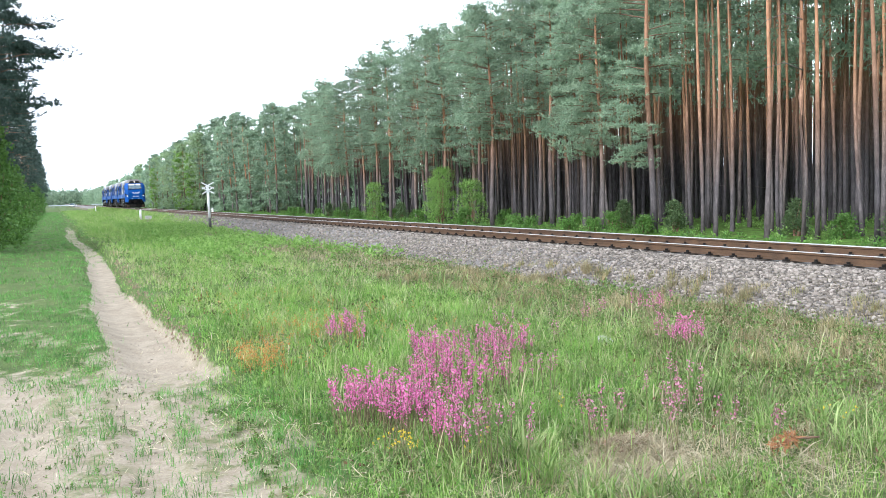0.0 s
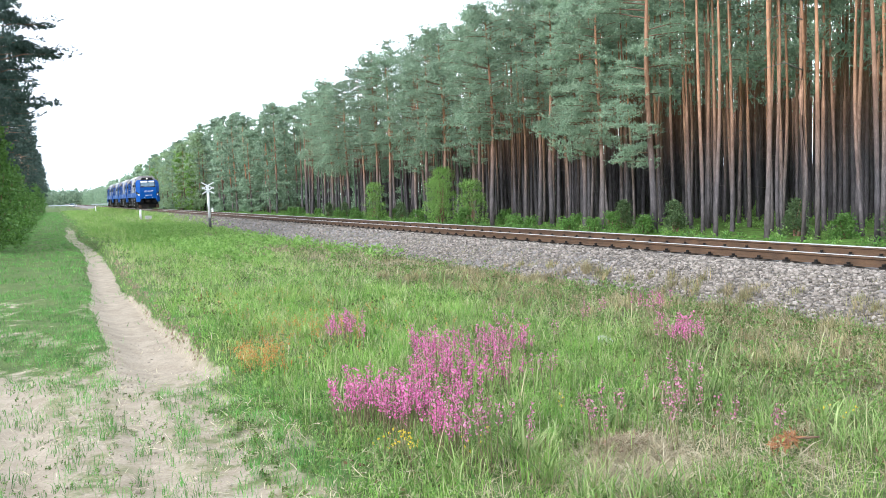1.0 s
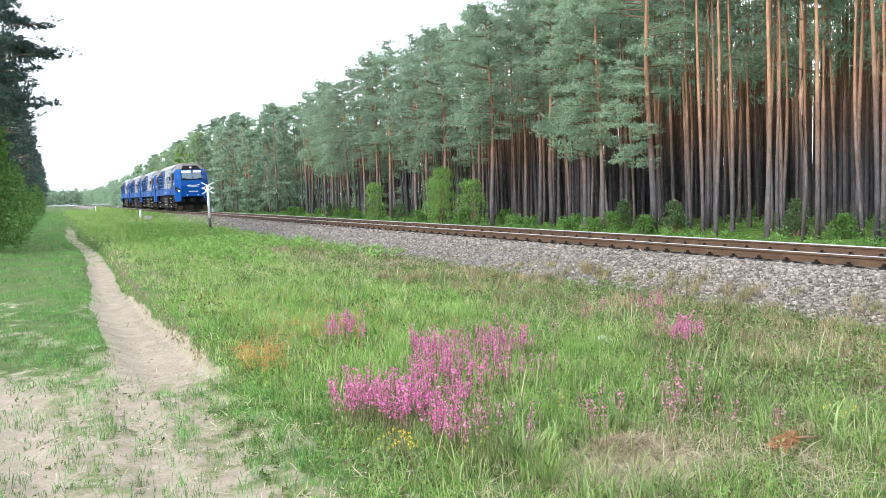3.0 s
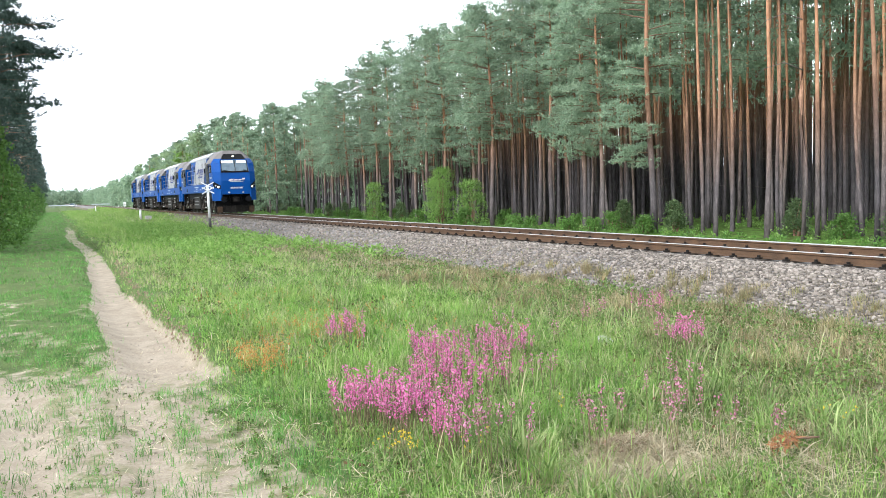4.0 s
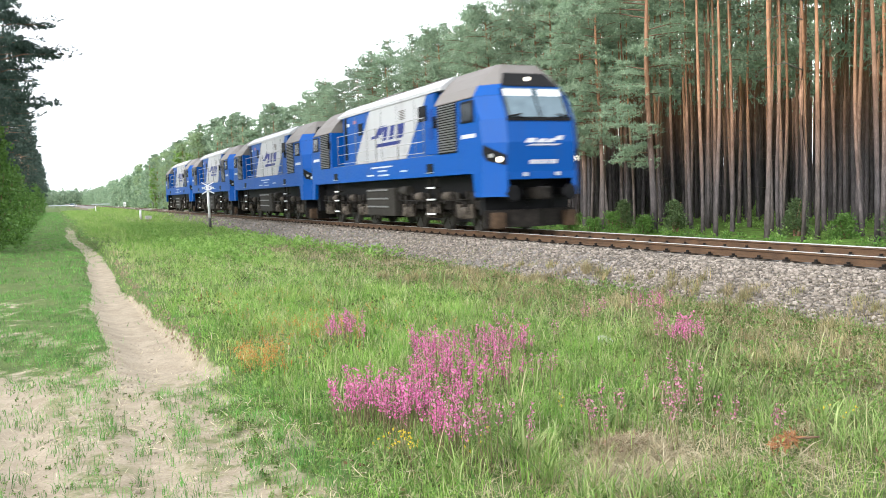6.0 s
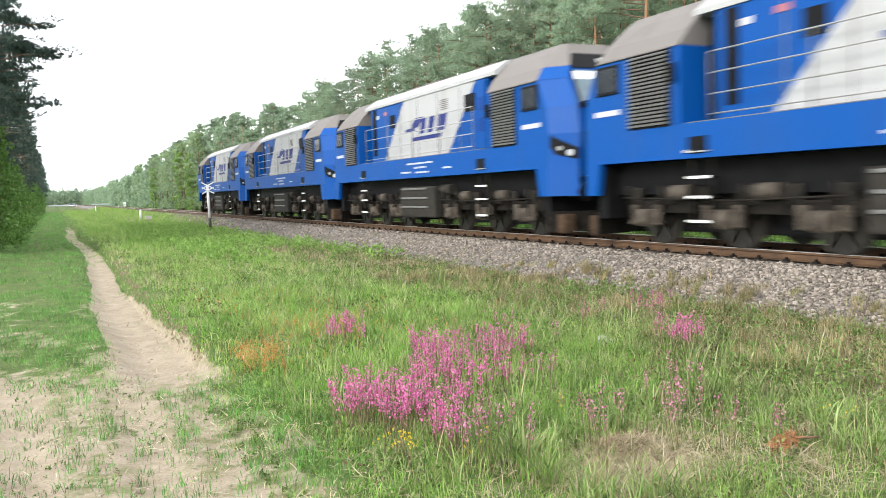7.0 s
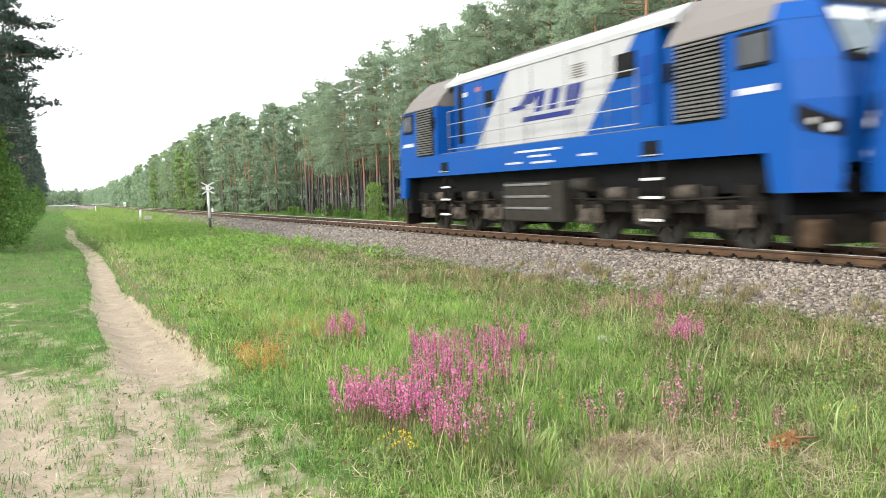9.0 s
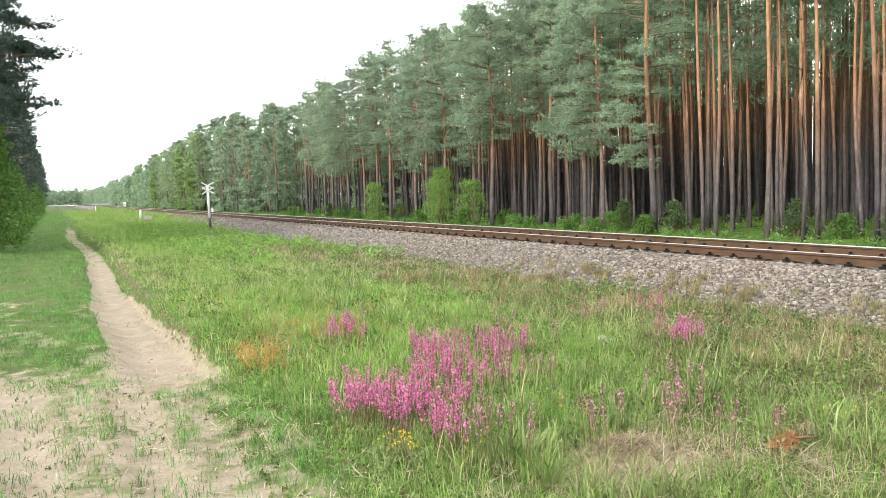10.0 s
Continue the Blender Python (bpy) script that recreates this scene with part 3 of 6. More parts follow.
def make_cab(loco, lit):
    zs = [(1.62, 1.5, 1.05), (2.4, 1.5, 1.02), (3.02, 1.5, 1.02), (3.66, 1.49, 1.0)]
    cab = part("cab", loop_shell(bmesh.new(), [cab_ring(z, w, front_y(z), n, 3.32) for z, w, n in zs]), M_BLUE, loco, "blue driver's cab with a sloping windscreen")
    bm = bmesh.new()
    tops = [(3.664, 1.505, 1.005), (3.97, 1.30, 0.88), (4.34, 0.92, 0.72), (4.56, 0.66, 0.54)]
    loop_shell(bm, [cab_ring(z, w, front_y(z) - 0.004, n, 3.32 + 0.15 * (z - 3.66), 0.3 * (z - 3.66)) for z, w, n in tops])
    for k in (1, 2, 3):
        bm.faces.ensure_lookup_table()
        bm.faces[k].material_index = 1
    part("cab_roof", bm, [M_ROOF, M_BLUE], cab, "dusty grey faceted cab roof")
    part("roof_band", face_panel(bmesh.new(), 3.92, 4.30, front_y(3.92), front_y(4.30), 0.88, 0.64, 0.03), M_BLACK, cab, "black band with the upper lamp")
    part("windscreen", face_panel(bmesh.new(), 3.06, 3.86, front_y(3.06), front_y(3.86), 0.98, 0.92, 0.02), M_GLASS, cab, "windscreen with the sky's reflection put into its colour")
    for sx, w in ((-0.47, 0.43), (0.52, 0.34)):
        part("sun_blind", face_panel(bmesh.new(), 3.64, 3.83, front_y(3.64), front_y(3.83), w, w * 0.98, 0.027, sx), M_BLIND, cab, "white sun blind behind the windscreen")
    for x0, x1 in ((-0.95, -0.90), (0.88, 0.93), (0.02, 0.06)):
        bm = bmesh.new()
        prism(bm, [(x0, 3.05), (x1, 3.05), (x1, 3.86), (x0, 3.86)], "y", 0, 0.02)
        for v in bm.verts:
            v.co.y += front_y(v.co.z) - 0.045
        part("window_bar", bm, M_BLACK, cab)
    part("windscreen_sill", face_panel(bmesh.new(), 2.96, 3.06, front_y(2.96), front_y(3.06), 1.0, 0.98, 0.03), M_BLACK, cab, "black sill under the windscreen")
    for sx in (-1, 1):
        bm = bmesh.new()
        tube(bm, [(sx * 0.25, front_y(3.0) - 0.06, 3.0), (sx * 0.85, front_y(3.08) - 0.06, 3.1)], 0.012, 5)
        tube(bm, [(sx * 0.55, front_y(3.12) - 0.06, 3.14), (sx * 0.9, front_y(3.1) - 0.06, 3.08)], 0.018, 5)
        part("wiper", bm, M_BLACK, cab)
        # headlamp housing and its lamps lie on the slanting corner
        q = Vector((sx * 0.758, -0.652, -0.05)).normalized()

        def corner(px, pz, out):
            return Vector((sx * px, front_y(pz) + (px - 1.035) * 1.16, pz)) + q * out
        bm = bmesh.new()
        o = [(1.045, 1.80), (1.40, 1.93), (1.485, 2.10), (1.485, 2.36), (1.32, 2.24), (1.045, 2.06)]
        a = [bm.verts.new(corner(px, pz, 0.022)) for px, pz in o]
        b = [bm.verts.new(corner(px, pz, -0.03)) for px, pz in o]
        n = len(o)
        fs = [bm.faces.new(a), bm.faces.new(b[::-1])] + [bm.faces.new((a[i], b[i], b[(i + 1) % n], a[(i + 1) % n])) for i in range(n)]
        bmesh.ops.recalc_face_normals(bm, faces=fs)
        house = part("headlamp_housing", bm, M_BLACK, cab, "black headlamp housing")
        bm = tube(bmesh.new(), [corner(1.17, 1.955, 0.0), corner(1.17, 1.955, 0.035), corner(1.17, 1.955, 0.045)], [0.078, 0.078, 0.055], 16)
        part("headlamp", bm, M_LAMP if lit else M_TEXT, house, "lit headlamp" if lit else "unlit headlamp")
        bm = tube(bmesh.new(), [corner(1.33, 2.06, 0.0), corner(1.33, 2.06, 0.032), corner(1.33, 2.06, 0.04)], [0.06, 0.06, 0.04], 14)
        part("side_lamp", bm, M_HANDRAIL, house, "small unlit side lamp")
        # side window
        bm = boxes((sx * 1.512 - 0.02, sx * 1.512 + 0.02, 0.80, 1.56, 3.0, 3.58), bevel=0.015)
        side = part("side_window", bm, M_BLACK, cab, "dark cab side window")
        part("pane", boxes((sx * 1.526 - 0.01, sx * 1.526 + 0.01, 0.86, 1.50, 3.06, 3.52)), M_SIDEGLASS, side)
        # ventilation grille
        bm = boxes((sx * 1.50 - 0.015, sx * 1.50 + 0.015, 1.86, 3.11, 2.24, 3.64))
        part("grille_backing", bm, M_BLACK, cab, "dark grille opening")
        for i in range(19):
            z = 2.29 + i * 0.0715
            bm = bmesh.new()
            prism(bm, [(sx * 1.512, z), (sx * 1.555, z - 0.012), (sx * 1.562, z + 0.012), (sx * 1.514, z + 0.038)], "y", 1.88, 3.02)
            part("grille_slat", bm, M_SLAT, cab)
        # number bars on the side and a rain strip
        part("lettering_bar", boxes(*[(sx * 1.506 - 0.006, sx * 1.506 + 0.006, 0.74 + i * 0.12, 0.84 + i * 0.12, 2.58, 2.69) for i in range(7)]), M_TEXT, cab, "white lettering bar")
        part("rain_strip", boxes((sx * 1.51 - 0.02, sx * 1.51 + 0.02, 0.86, 3.1, 3.645, 3.675)), M_ROOF, cab)
        bm = bmesh.new()
        box(bm, sx * 1.58 - 0.04, sx * 1.58 + 0.04, 3.14, 3.26, 3.02, 3.36, 0.02)
        tube(bm, [(sx * 1.45, 3.2, 3.2), (sx * 1.58, 3.2, 3.2)], 0.015, 5)
        part("rear_mirror", bm, M_BLACK, cab, "rear-view mirror")
    bm = bmesh.new()
    y = front_y(4.12) - 0.05
    tube(bm, [(0, y + 0.1, 4.12), (0, y + 0.02, 4.11), (0, y, 4.11)], [0.07, 0.07, 0.045], 14)
    part("upper_lamp", bm, M_LAMP if lit else M_HANDRAIL, cab, "round lamp over the windscreen")
    # company mark drawn as plain slanted shapes, and the unit number as bars
    for i, (x0, x1, z0, z1) in enumerate(((-0.52, -0.22, 2.38, 2.50), (-0.18, 0.10, 2.38, 2.48), (0.12, 0.36, 2.38, 2.48), (0.38, 0.62, 2.44, 2.56), (-0.45, 0.5, 2.30, 2.345))):
        bm = bmesh.new()
        prism(bm, [(x0, z0), (x1, z0), (x1 + 0.07, z1), (x0 + 0.12, z1)], "y", 0, 0.012)
        for v in bm.verts:
            v.co.y += front_y(v.co.z) - 0.013
        part("mark_shape", bm, M_TEXT, cab, "white company mark shape")
    for x0, x1 in ((-0.36, -0.20), (-0.17, -0.02), (0.02, 0.16), (0.2, 0.24), (0.28, 0.48)):
        bm = boxes((x0, x1, 0, 0.012, 1.82, 1.93))
        for v in bm.verts:
            v.co.y += front_y(v.co.z) - 0.013
        part("number_bar", bm, M_TEXT, cab)
    return cab


def make_hood(loco):
    bm = boxes((-1.18, 1.18, 3.92, 12.88, 2.20, 4.20), bevel=0.02)
    hood = part("engine_hood", bm, M_BLUE, loco, "blue engine hood beside the side walkways")
    for y0, y1 in ((3.3, 3.94), (12.86, 13.5)):
        # black colour gives the doorway its deep shade
        part("vestibule", boxes((-0.8, 0.8, y0, y1, 2.2, 4.4)), M_BLACK, loco, "recessed doorway behind the cab, coloured black for its shade")
    bm = bmesh.new()
    prism(bm, [(-1.215, 4.16), (1.215, 4.16), (1.215, 4.26), (0.78, 4.56), (-0.78, 4.56), (-1.215, 4.26)], "y", 3.42, 13.38)
    roof = part("hood_roof", bm, M_WHITE, loco, "dusty whitish roof with sloping shoulders")
    for y0, y1, w, h in ((4.2, 5.6, 0.7, 0.06), (6.0, 7.5, 0.72, 0.04), (7.8, 9.0, 0.72, 0.07), (9.4, 10.6, 0.6, 0.10), (11.2, 12.6, 0.7, 0.05)):
        part("roof_hatch", boxes((-w, w, y0, y1, 4.55, 4.56 + h), bevel=0.02), M_ROOF, roof)
    bm = bmesh.new()
    tube(bm, [(0.3, 10.0, 4.6), (0.3, 10.0, 4.8)], 0.16, 12)
    part("exhaust_stack", bm, M_GRIME, roof, "sooty exhaust stack")
    for sx in (-1, 1):
        # slanted white field; it leans towards the nearer cab end on each side alike
        bm = bmesh.new()
        prism(bm, [(6.40, 2.26), (11.62, 2.26), (9.70, 4.17), (4.56, 4.17)], "x", sx * 1.18, sx * 1.188)
        field = part("white_field", bm, M_WHITE, hood, "slanted white field on the hood side")
        # company mark in plain slanted dark shapes
        for (ya, yb, za, zb, sl) in ((8.85, 9.62, 3.10, 3.22, 0.0), (8.55, 9.2, 3.222, 3.52, -0.42), (8.12, 8.48, 3.0, 3.46, -0.2), (7.48, 7.88, 3.0, 3.46, -0.2), (6.62, 7.22, 3.0, 3.46, -0.2), (6.9, 9.1, 2.80, 2.92, -0.1)):
            bm = bmesh.new()
            prism(bm, [(ya, za), (yb, za), (yb + sl, zb), (ya + sl, zb)], "x", sx * 1.188, sx * 1.193)
            part("mark_shape", bm, M_LOGO, field, "dark blue company mark shape")
        for i in range(6):
            part("vent_slat", boxes((sx * 1.19 - 0.012, sx * 1.19 + 0.012, 6.35, 6.85, 3.58 + i * 0.055, 3.605 + i * 0.055)), M_ROOF, field)
        # doors, seams, a vent window
        for y in (5.55, 7.1, 8.6, 10.1, 11.35):
            part("door_seam", boxes((sx * 1.19 - 0.006, sx * 1.19 + 0.006, y - 0.012, y + 0.012, 2.3, 4.1)), M_SLAT, hood)
        part("vent_window", boxes((sx * 1.19 - 0.012, sx * 1.19 + 0.012, 4.60, 5.25, 3.36, 3.84), bevel=0.01), M_BLACK, hood, "dark louvred window")
        part("small_window", boxes((sx * 1.19 - 0.012, sx * 1.19 + 0.012, 10.55, 11.0, 3.36, 3.8), bevel=0.01), M_BLACK, hood, "small dark window")
        # flat black plate stands for the shade inside an open slot
        part("door_slot", boxes((sx * 1.19 - 0.012, sx * 1.19 + 0.012, 12.35, 12.65, 2.5, 4.12)), M_BLACK, hood, "black plate for the shade in the slot by the hood door")
        part("side_door", boxes((sx * 1.20 - 0.02, sx * 1.20 + 0.02, 3.96, 4.45, 2.3, 4.08), bevel=0.01), M_BLUE, hood, "blue hood door")
        for z in (2.75, 3.3):
            part("door_window", boxes((sx * 1.225 - 0.008, sx * 1.225 + 0.008, 4.03, 4.38, z, z + 0.38), bevel=0.004), M_SHADEBLUE, hood, "door window coloured in the shaded blue")
        part("red_sticker", boxes((sx * 1.19 - 0.006, sx * 1.19 + 0.006, 11.25, 11.55, 3.84, 3.96)), M_RED, hood)
        part("white_sticker", boxes((sx * 1.19 - 0.006, sx * 1.19 + 0.006, 12.05, 12.3, 3.78, 3.9)), M_TEXT, hood)
        # handrails on stanchions along the walkway
        for z in (3.42, 3.06, 2.70, 2.36):
            bm = bmesh.new()
            tube(bm, [(sx * 1.46, 4.25, z), (sx * 1.46, 8.4, z), (sx * 1.46, 12.75, z)], 0.014, 6)
            part("handrail", bm, M_HANDRAIL, loco)
        for y in (4.25, 6.4, 8.45, 10.6, 12.75):
            bm = bmesh.new()
            tube(bm, [(sx * 1.46, y, 2.24), (sx * 1.46, y, 3.44)], 0.016, 6)
            part("stanchion", bm, M_SLAT, loco)
    return hood


def make_underframe(loco):
    bm = bmesh.new()
    box(bm, -1.5, 1.5, 3.30, 13.50, 1.62, 2.245)
    sill = part("sill", bm, M_BLUE, loco, "blue frame sill along the locomotive")
    part("walkway", boxes((-1.5, 1.5, 3.5, 13.3, 2.247, 2.262)), M_SLAT, loco, "grey walkway edge")
    for sx in (-1, 1):
        for y0, y1, z in ((6.9, 8.9, 2.06), (7.4, 8.3, 1.93), (8.6, 9.4, 1.80), (7.2, 8.2, 1.78), (5.6, 6.2, 1.86), (12.9, 13.4, 1.75)):
            n = max(2, round((y1 - y0) / 0.17))
            d = (y1 - y0) / n
            part("lettering_bar", boxes(*[(sx * 1.502 - 0.004, sx * 1.502 + 0.004, y0 + i * d, y0 + (i + 0.8) * d, z - 0.027, z + 0.025) for i in range(n)]), M_TEXT, sill)
        for yc in (3.78, 13.02):
            # flat black plate draws the foothold's shade; the sill is not cut
            part("step_recess", boxes((sx * 1.50 - 0.008, sx * 1.50 + 0.008, yc - 0.24, yc + 0.24, 1.70, 2.0)), M_BLACK, sill, "black plate for the shade in the sill foothold")
            part("recess_edge", boxes((sx * 1.51 - 0.03, sx * 1.51 + 0.03, yc - 0.26, yc + 0.26, 1.72, 1.745)), M_HANDRAIL, sill)
            ladder = part("step_ladder", boxes((sx * 1.42 - 0.02, sx * 1.42 + 0.02, yc - 0.27, yc - 0.23, 0.42, 1.62), (sx * 1.42 - 0.02, sx * 1.42 + 0.02, yc + 0.23, yc + 0.27, 0.42, 1.62)), M_GRIME, loco, "access steps with white edges")
            for z in (0.50, 0.93, 1.28):
                part("tread", boxes((min(sx * 1.3, sx * 1.5), max(sx * 1.3, sx * 1.5), yc - 0.27, yc + 0.27, z - 0.02, z + 0.02)), M_GRIME, ladder)
                part("tread_edge", boxes((sx * 1.505 - 0.008, sx * 1.505 + 0.008, yc - 0.27, yc + 0.27, z - 0.022, z + 0.026)), M_SIGNWHITE, ladder)
    # its black stands for the pipes and shade under the frame
    part("belly_pan", boxes((-1.05, 1.05, 0.9, 15.9, 0.98, 1.615)), M_BLACK, loco, "underside of the frame, coloured black for pipes in shade")
    # fuel tank with pressed ribs
    tank = part("fuel_tank", boxes((-1.42, 1.42, 7.0, 9.7, 0.38, 1.34), bevel=0.05), M_TANK, loco, "dusty grey fuel tank")
    for sx in (-1, 1):
        for z in (0.70, 0.98, 1.27):
            part("tank_rib", boxes((sx * 1.42 - 0.03, sx * 1.42 + 0.03, 7.55, 9.6, z - 0.03, z + 0.03), bevel=0.012), M_SLAT, tank)
        bm = bmesh.new()
        tube(bm, [(sx * 1.2, 6.1, 1.22), (sx * 1.2, 6.85, 1.22)], 0.16, 10)
        part("air_tank", bm, M_TANK, loco, "cylindrical air tank")


def wheel_mesh():
    bm = bmesh.new()
    for sx in (-1, 1):
        tube(bm, [(sx * 0.68, 0, 0), (sx * 0.72, 0, 0)], [0.555, 0.54], 28)
        tube(bm, [(sx * 0.72, 0, 0), (sx * 0.82, 0, 0)], [0.528, 0.522], 28)
        tube(bm, [(sx * 0.82, 0, 0), (sx * 0.85, 0, 0)], [0.2, 0.16], 14)
        for k in range(6):
            a = k * math.pi / 3
            tube(bm, [(sx * 0.825, 0.15 * math.cos(a), 0.15 * math.sin(a)), (sx * 0.825, 0.44 * math.cos(a), 0.44 * math.sin(a))], 0.03, 5)
    tube(bm, [(-0.95, 0, 0), (0.95, 0, 0)], 0.09, 10)
    return bm


def make_bogie(loco, yc):
    """A three-axle bogie round yc. Returns its wheelsets."""
    bm = bmesh.new()
    for sx in (-1, 1):
        box(bm, sx * 1.06 - 0.09, sx * 1.06 + 0.09, -2.75, 2.75, 0.62, 0.86, 0.03)
    for y in (-2.7, -1.05, 1.05, 2.7):
        box(bm, -1.0, 1.0, y - 0.1, y + 0.1, 0.62, 0.84)
    bogie = part("bogie", bm, M_GRIME, loco, "grimy three-axle bogie")
    bogie.location.y = yc
    # one black box fills in the motors and the shade around them
    part("motor_block", boxes((-0.66, 0.66, -2.85, 2.85, 0.24, 1.0), bevel=0.05), M_BLACK, bogie, "black box for the motors and the shade between the wheels")
    sets = []
    for y in (-2.1, 0.0, 2.1):
        w = part("wheelset", wheel_mesh(), M_STEEL, bogie, "worn steel wheelset") if not sets else again(sets[0], bogie)
        w.location = (0, y, 0.525)
        sets.append(w)
        for sx in (-1, 1):
            bm = boxes((sx * 1.2 - 0.12, sx * 1.2 + 0.12, y - 0.2, y + 0.2, 0.36, 0.70), bevel=0.04)
            tube(bm, [(sx * 1.28, y, 0.53), (sx * 1.38, y, 0.53), (sx * 1.40, y, 0.53)], [0.16, 0.15, 0.08], 12)
            part("axle_box", bm, M_DUST, bogie, "dusty axle box")
            for dy in (-0.38, 0.38):
                pts, rad = [], []
                for i in range(13):
                    pts.append((sx * 1.22, y + dy, 0.39 + i * 0.033))
                    rad.append(0.108 if i % 2 else 0.078)
                bm = tube(bmesh.new(), pts, rad, 10)
                part("coil_spring", bm, M_DUST, bogie)
    for sx in (-1, 1):
        for y in (-1.05, 1.05):
            bm = bmesh.new()
            tube(bm, [(sx * 1.24, y - 0.25, 1.02), (sx * 1.24, y + 0.22, 1.02), (sx * 1.24, y + 0.3, 1.02)], [0.14, 0.14, 0.06], 10)
            part("brake_cylinder", bm, M_DUST, bogie)
        for y in (-2.45, -1.5, -0.6, 0.6, 1.5, 2.45):
            part("damper", tube(bmesh.new(), [(sx * 1.32, y, 0.48), (sx * 1.31, y + 0.03, 0.8), (sx * 1.31, y + 0.03, 0.802), (sx * 1.3, y + 0.06, 1.16)], [0.03, 0.03, 0.05, 0.05], 7), M_GRIME, bogie)
            part("frame_bracket", boxes((sx * 1.17 - 0.05, sx * 1.17 + 0.05, y - 0.13, y + 0.1, 0.78, 1.12), bevel=0.03), M_TANK, bogie)
        part("brake_rod", tube(bmesh.new(), [(sx * 1.36, -2.6, 0.93), (sx * 1.36, -0.4, 0.86), (sx * 1.36, 0.5, 0.88), (sx * 1.36, 2.6, 0.92)], 0.02, 6), M_GRIME, bogie)
        part("sand_pipe", tube(bmesh.new(), [(sx * 1.1, -2.7, 0.8), (sx * 1.0, -2.8, 0.3), (sx * 0.85, -2.72, 0.12)], 0.03, 6), M_GRIME, bogie)
    return sets


def make_end(loco):
    """Skirts, plough, coupler and buffers under one cab."""
    bm = boxes((-1.02, 1.02, -0.12, 0.3, 1.42, 1.63), (-1.5, 1.5, 0.46, 0.66, 1.42, 1.63), bevel=0.02)
    beam = part("buffer_beam", bm, M_BLUE, loco, "blue headstock under the cab")
    for sx in (-1, 1):
        bm = bmesh.new()
        plan = [(sx * 1.53, 0.92), (sx * 1.53, 0.42), (sx * 1.06, -0.16), (sx * 0.98, -0.1), (sx * 1.4, 0.48), (sx * 1.4, 0.92)]
        prism(bm, plan, "z", 0.98, 1.64)
        for vtx in bm.verts:
            if vtx.co.z < 1.2 and vtx.co.y > 0.85:
                vtx.co.y -= 0.12
        part("skirt", bm, M_BLUE, beam, "blue corner skirt")
        bm = bmesh.new()
        tube(bm, [(sx * 0.875, 0.5, 1.06), (sx * 0.875, 0.1, 1.06), (sx * 0.875, -0.12, 1.06)], [0.12, 0.10, 0.10], 10)
        tube(bm, [(sx * 0.875, -0.12, 1.06), (sx * 0.875, -0.16, 1.06)], [0.22, 0.2], 16)
        part("buffer", bm, M_BLACK, beam, "grimy side buffer")
        part("marker_lamp", boxes((sx * 0.5 - 0.06, sx * 0.5 + 0.06, -0.16, 0.1, 1.5, 1.6)), M_TEXT, beam)
        bm = boxes((sx * 1.12 - 0.15, sx * 1.12 + 0.2, 0.20, 0.5, 0.12, 0.56), bevel=0.06)
        part("rail_guard", bm, M_RUSTBUF, beam, "rust-brown rail guard")
        part("air_hose", tube(bmesh.new(), [(sx * 0.4, 0.35, 1.3), (sx * 0.42, 0.0, 1.0), (sx * 0.38, 0.05, 0.62)], 0.03, 6), M_BLACK, beam)
    bm = bmesh.new()
    prism(bm, [(-1.4, 0.55), (0.0, 0.10), (1.4, 0.55), (1.4, 0.62), (0, 0.2), (-1.4, 0.62)], "z", 0.15, 0.62)
    part("plough", bm, M_GRIME, beam, "dark snow plough")
    # black box added to give the shade round the coupler
    part("coupler_recess", boxes((-1.35, 1.35, 0.62, 0.9, 0.5, 1.6)), M_BLACK, beam, "black box put in for the shade behind the plough")
    bm = bmesh.new()
    box(bm, -0.2, 0.2, -0.25, 0.6, 0.9, 1.2, 0.05)
    box(bm, -0.26, 0.05, -0.5, -0.2, 0.88, 1.22, 0.05)
    part("coupler", bm, M_GRIME, beam, "grimy centre coupler")
    return beam


def make_locomotive(lit):
    loco = new("diesel_locomotive")
    tagged(loco, "blue diesel locomotive with slanted white field, running on the track", "locomotive", "coupled locomotives")
    flip = pose(0, 2 * MID, 0, 0, 0, 180)
    make_cab(loco, lit)
    make_cab(loco, False).matrix_basis = flip
    make_hood(loco)
    make_underframe(loco)
    make_end(loco)
    make_end(loco).matrix_basis = flip
    make_bogie(loco, MID - 4.3)
    make_bogie(loco, MID + 4.3)
    return loco


train = [make_locomotive(True), make_locomotive(False)]
for k in range(2, 4):
    train.append(copy_thing(train[1], pose(TRACK_X, 40 + k * UNIT, 0)))


def train_front(t):
    """Where the first locomotive's front stands at t seconds."""
    return 40.0 - 20.604 * (t - 5) - 0.0645 * (t - 5) ** 2


def motions():
    for k, loco in enumerate(train):
        walk(loco, [(i * 0.5, pose(TRACK_X, train_front(i * 0.5) + k * UNIT, 0)) for i in range(21)])
        start = train_front(0.0)
        for bogie in [c for c in loco.children if c.name.startswith("bogie")]:
            for w in [c for c in bogie.children if c.name.startswith("wheelset")]:
                at = w.location.copy()
                walk(w, [(i / FPS, pose(*at, math.degrees((start - train_front(i / FPS)) / 0.525) % 360)) for i in range(0, 301)])


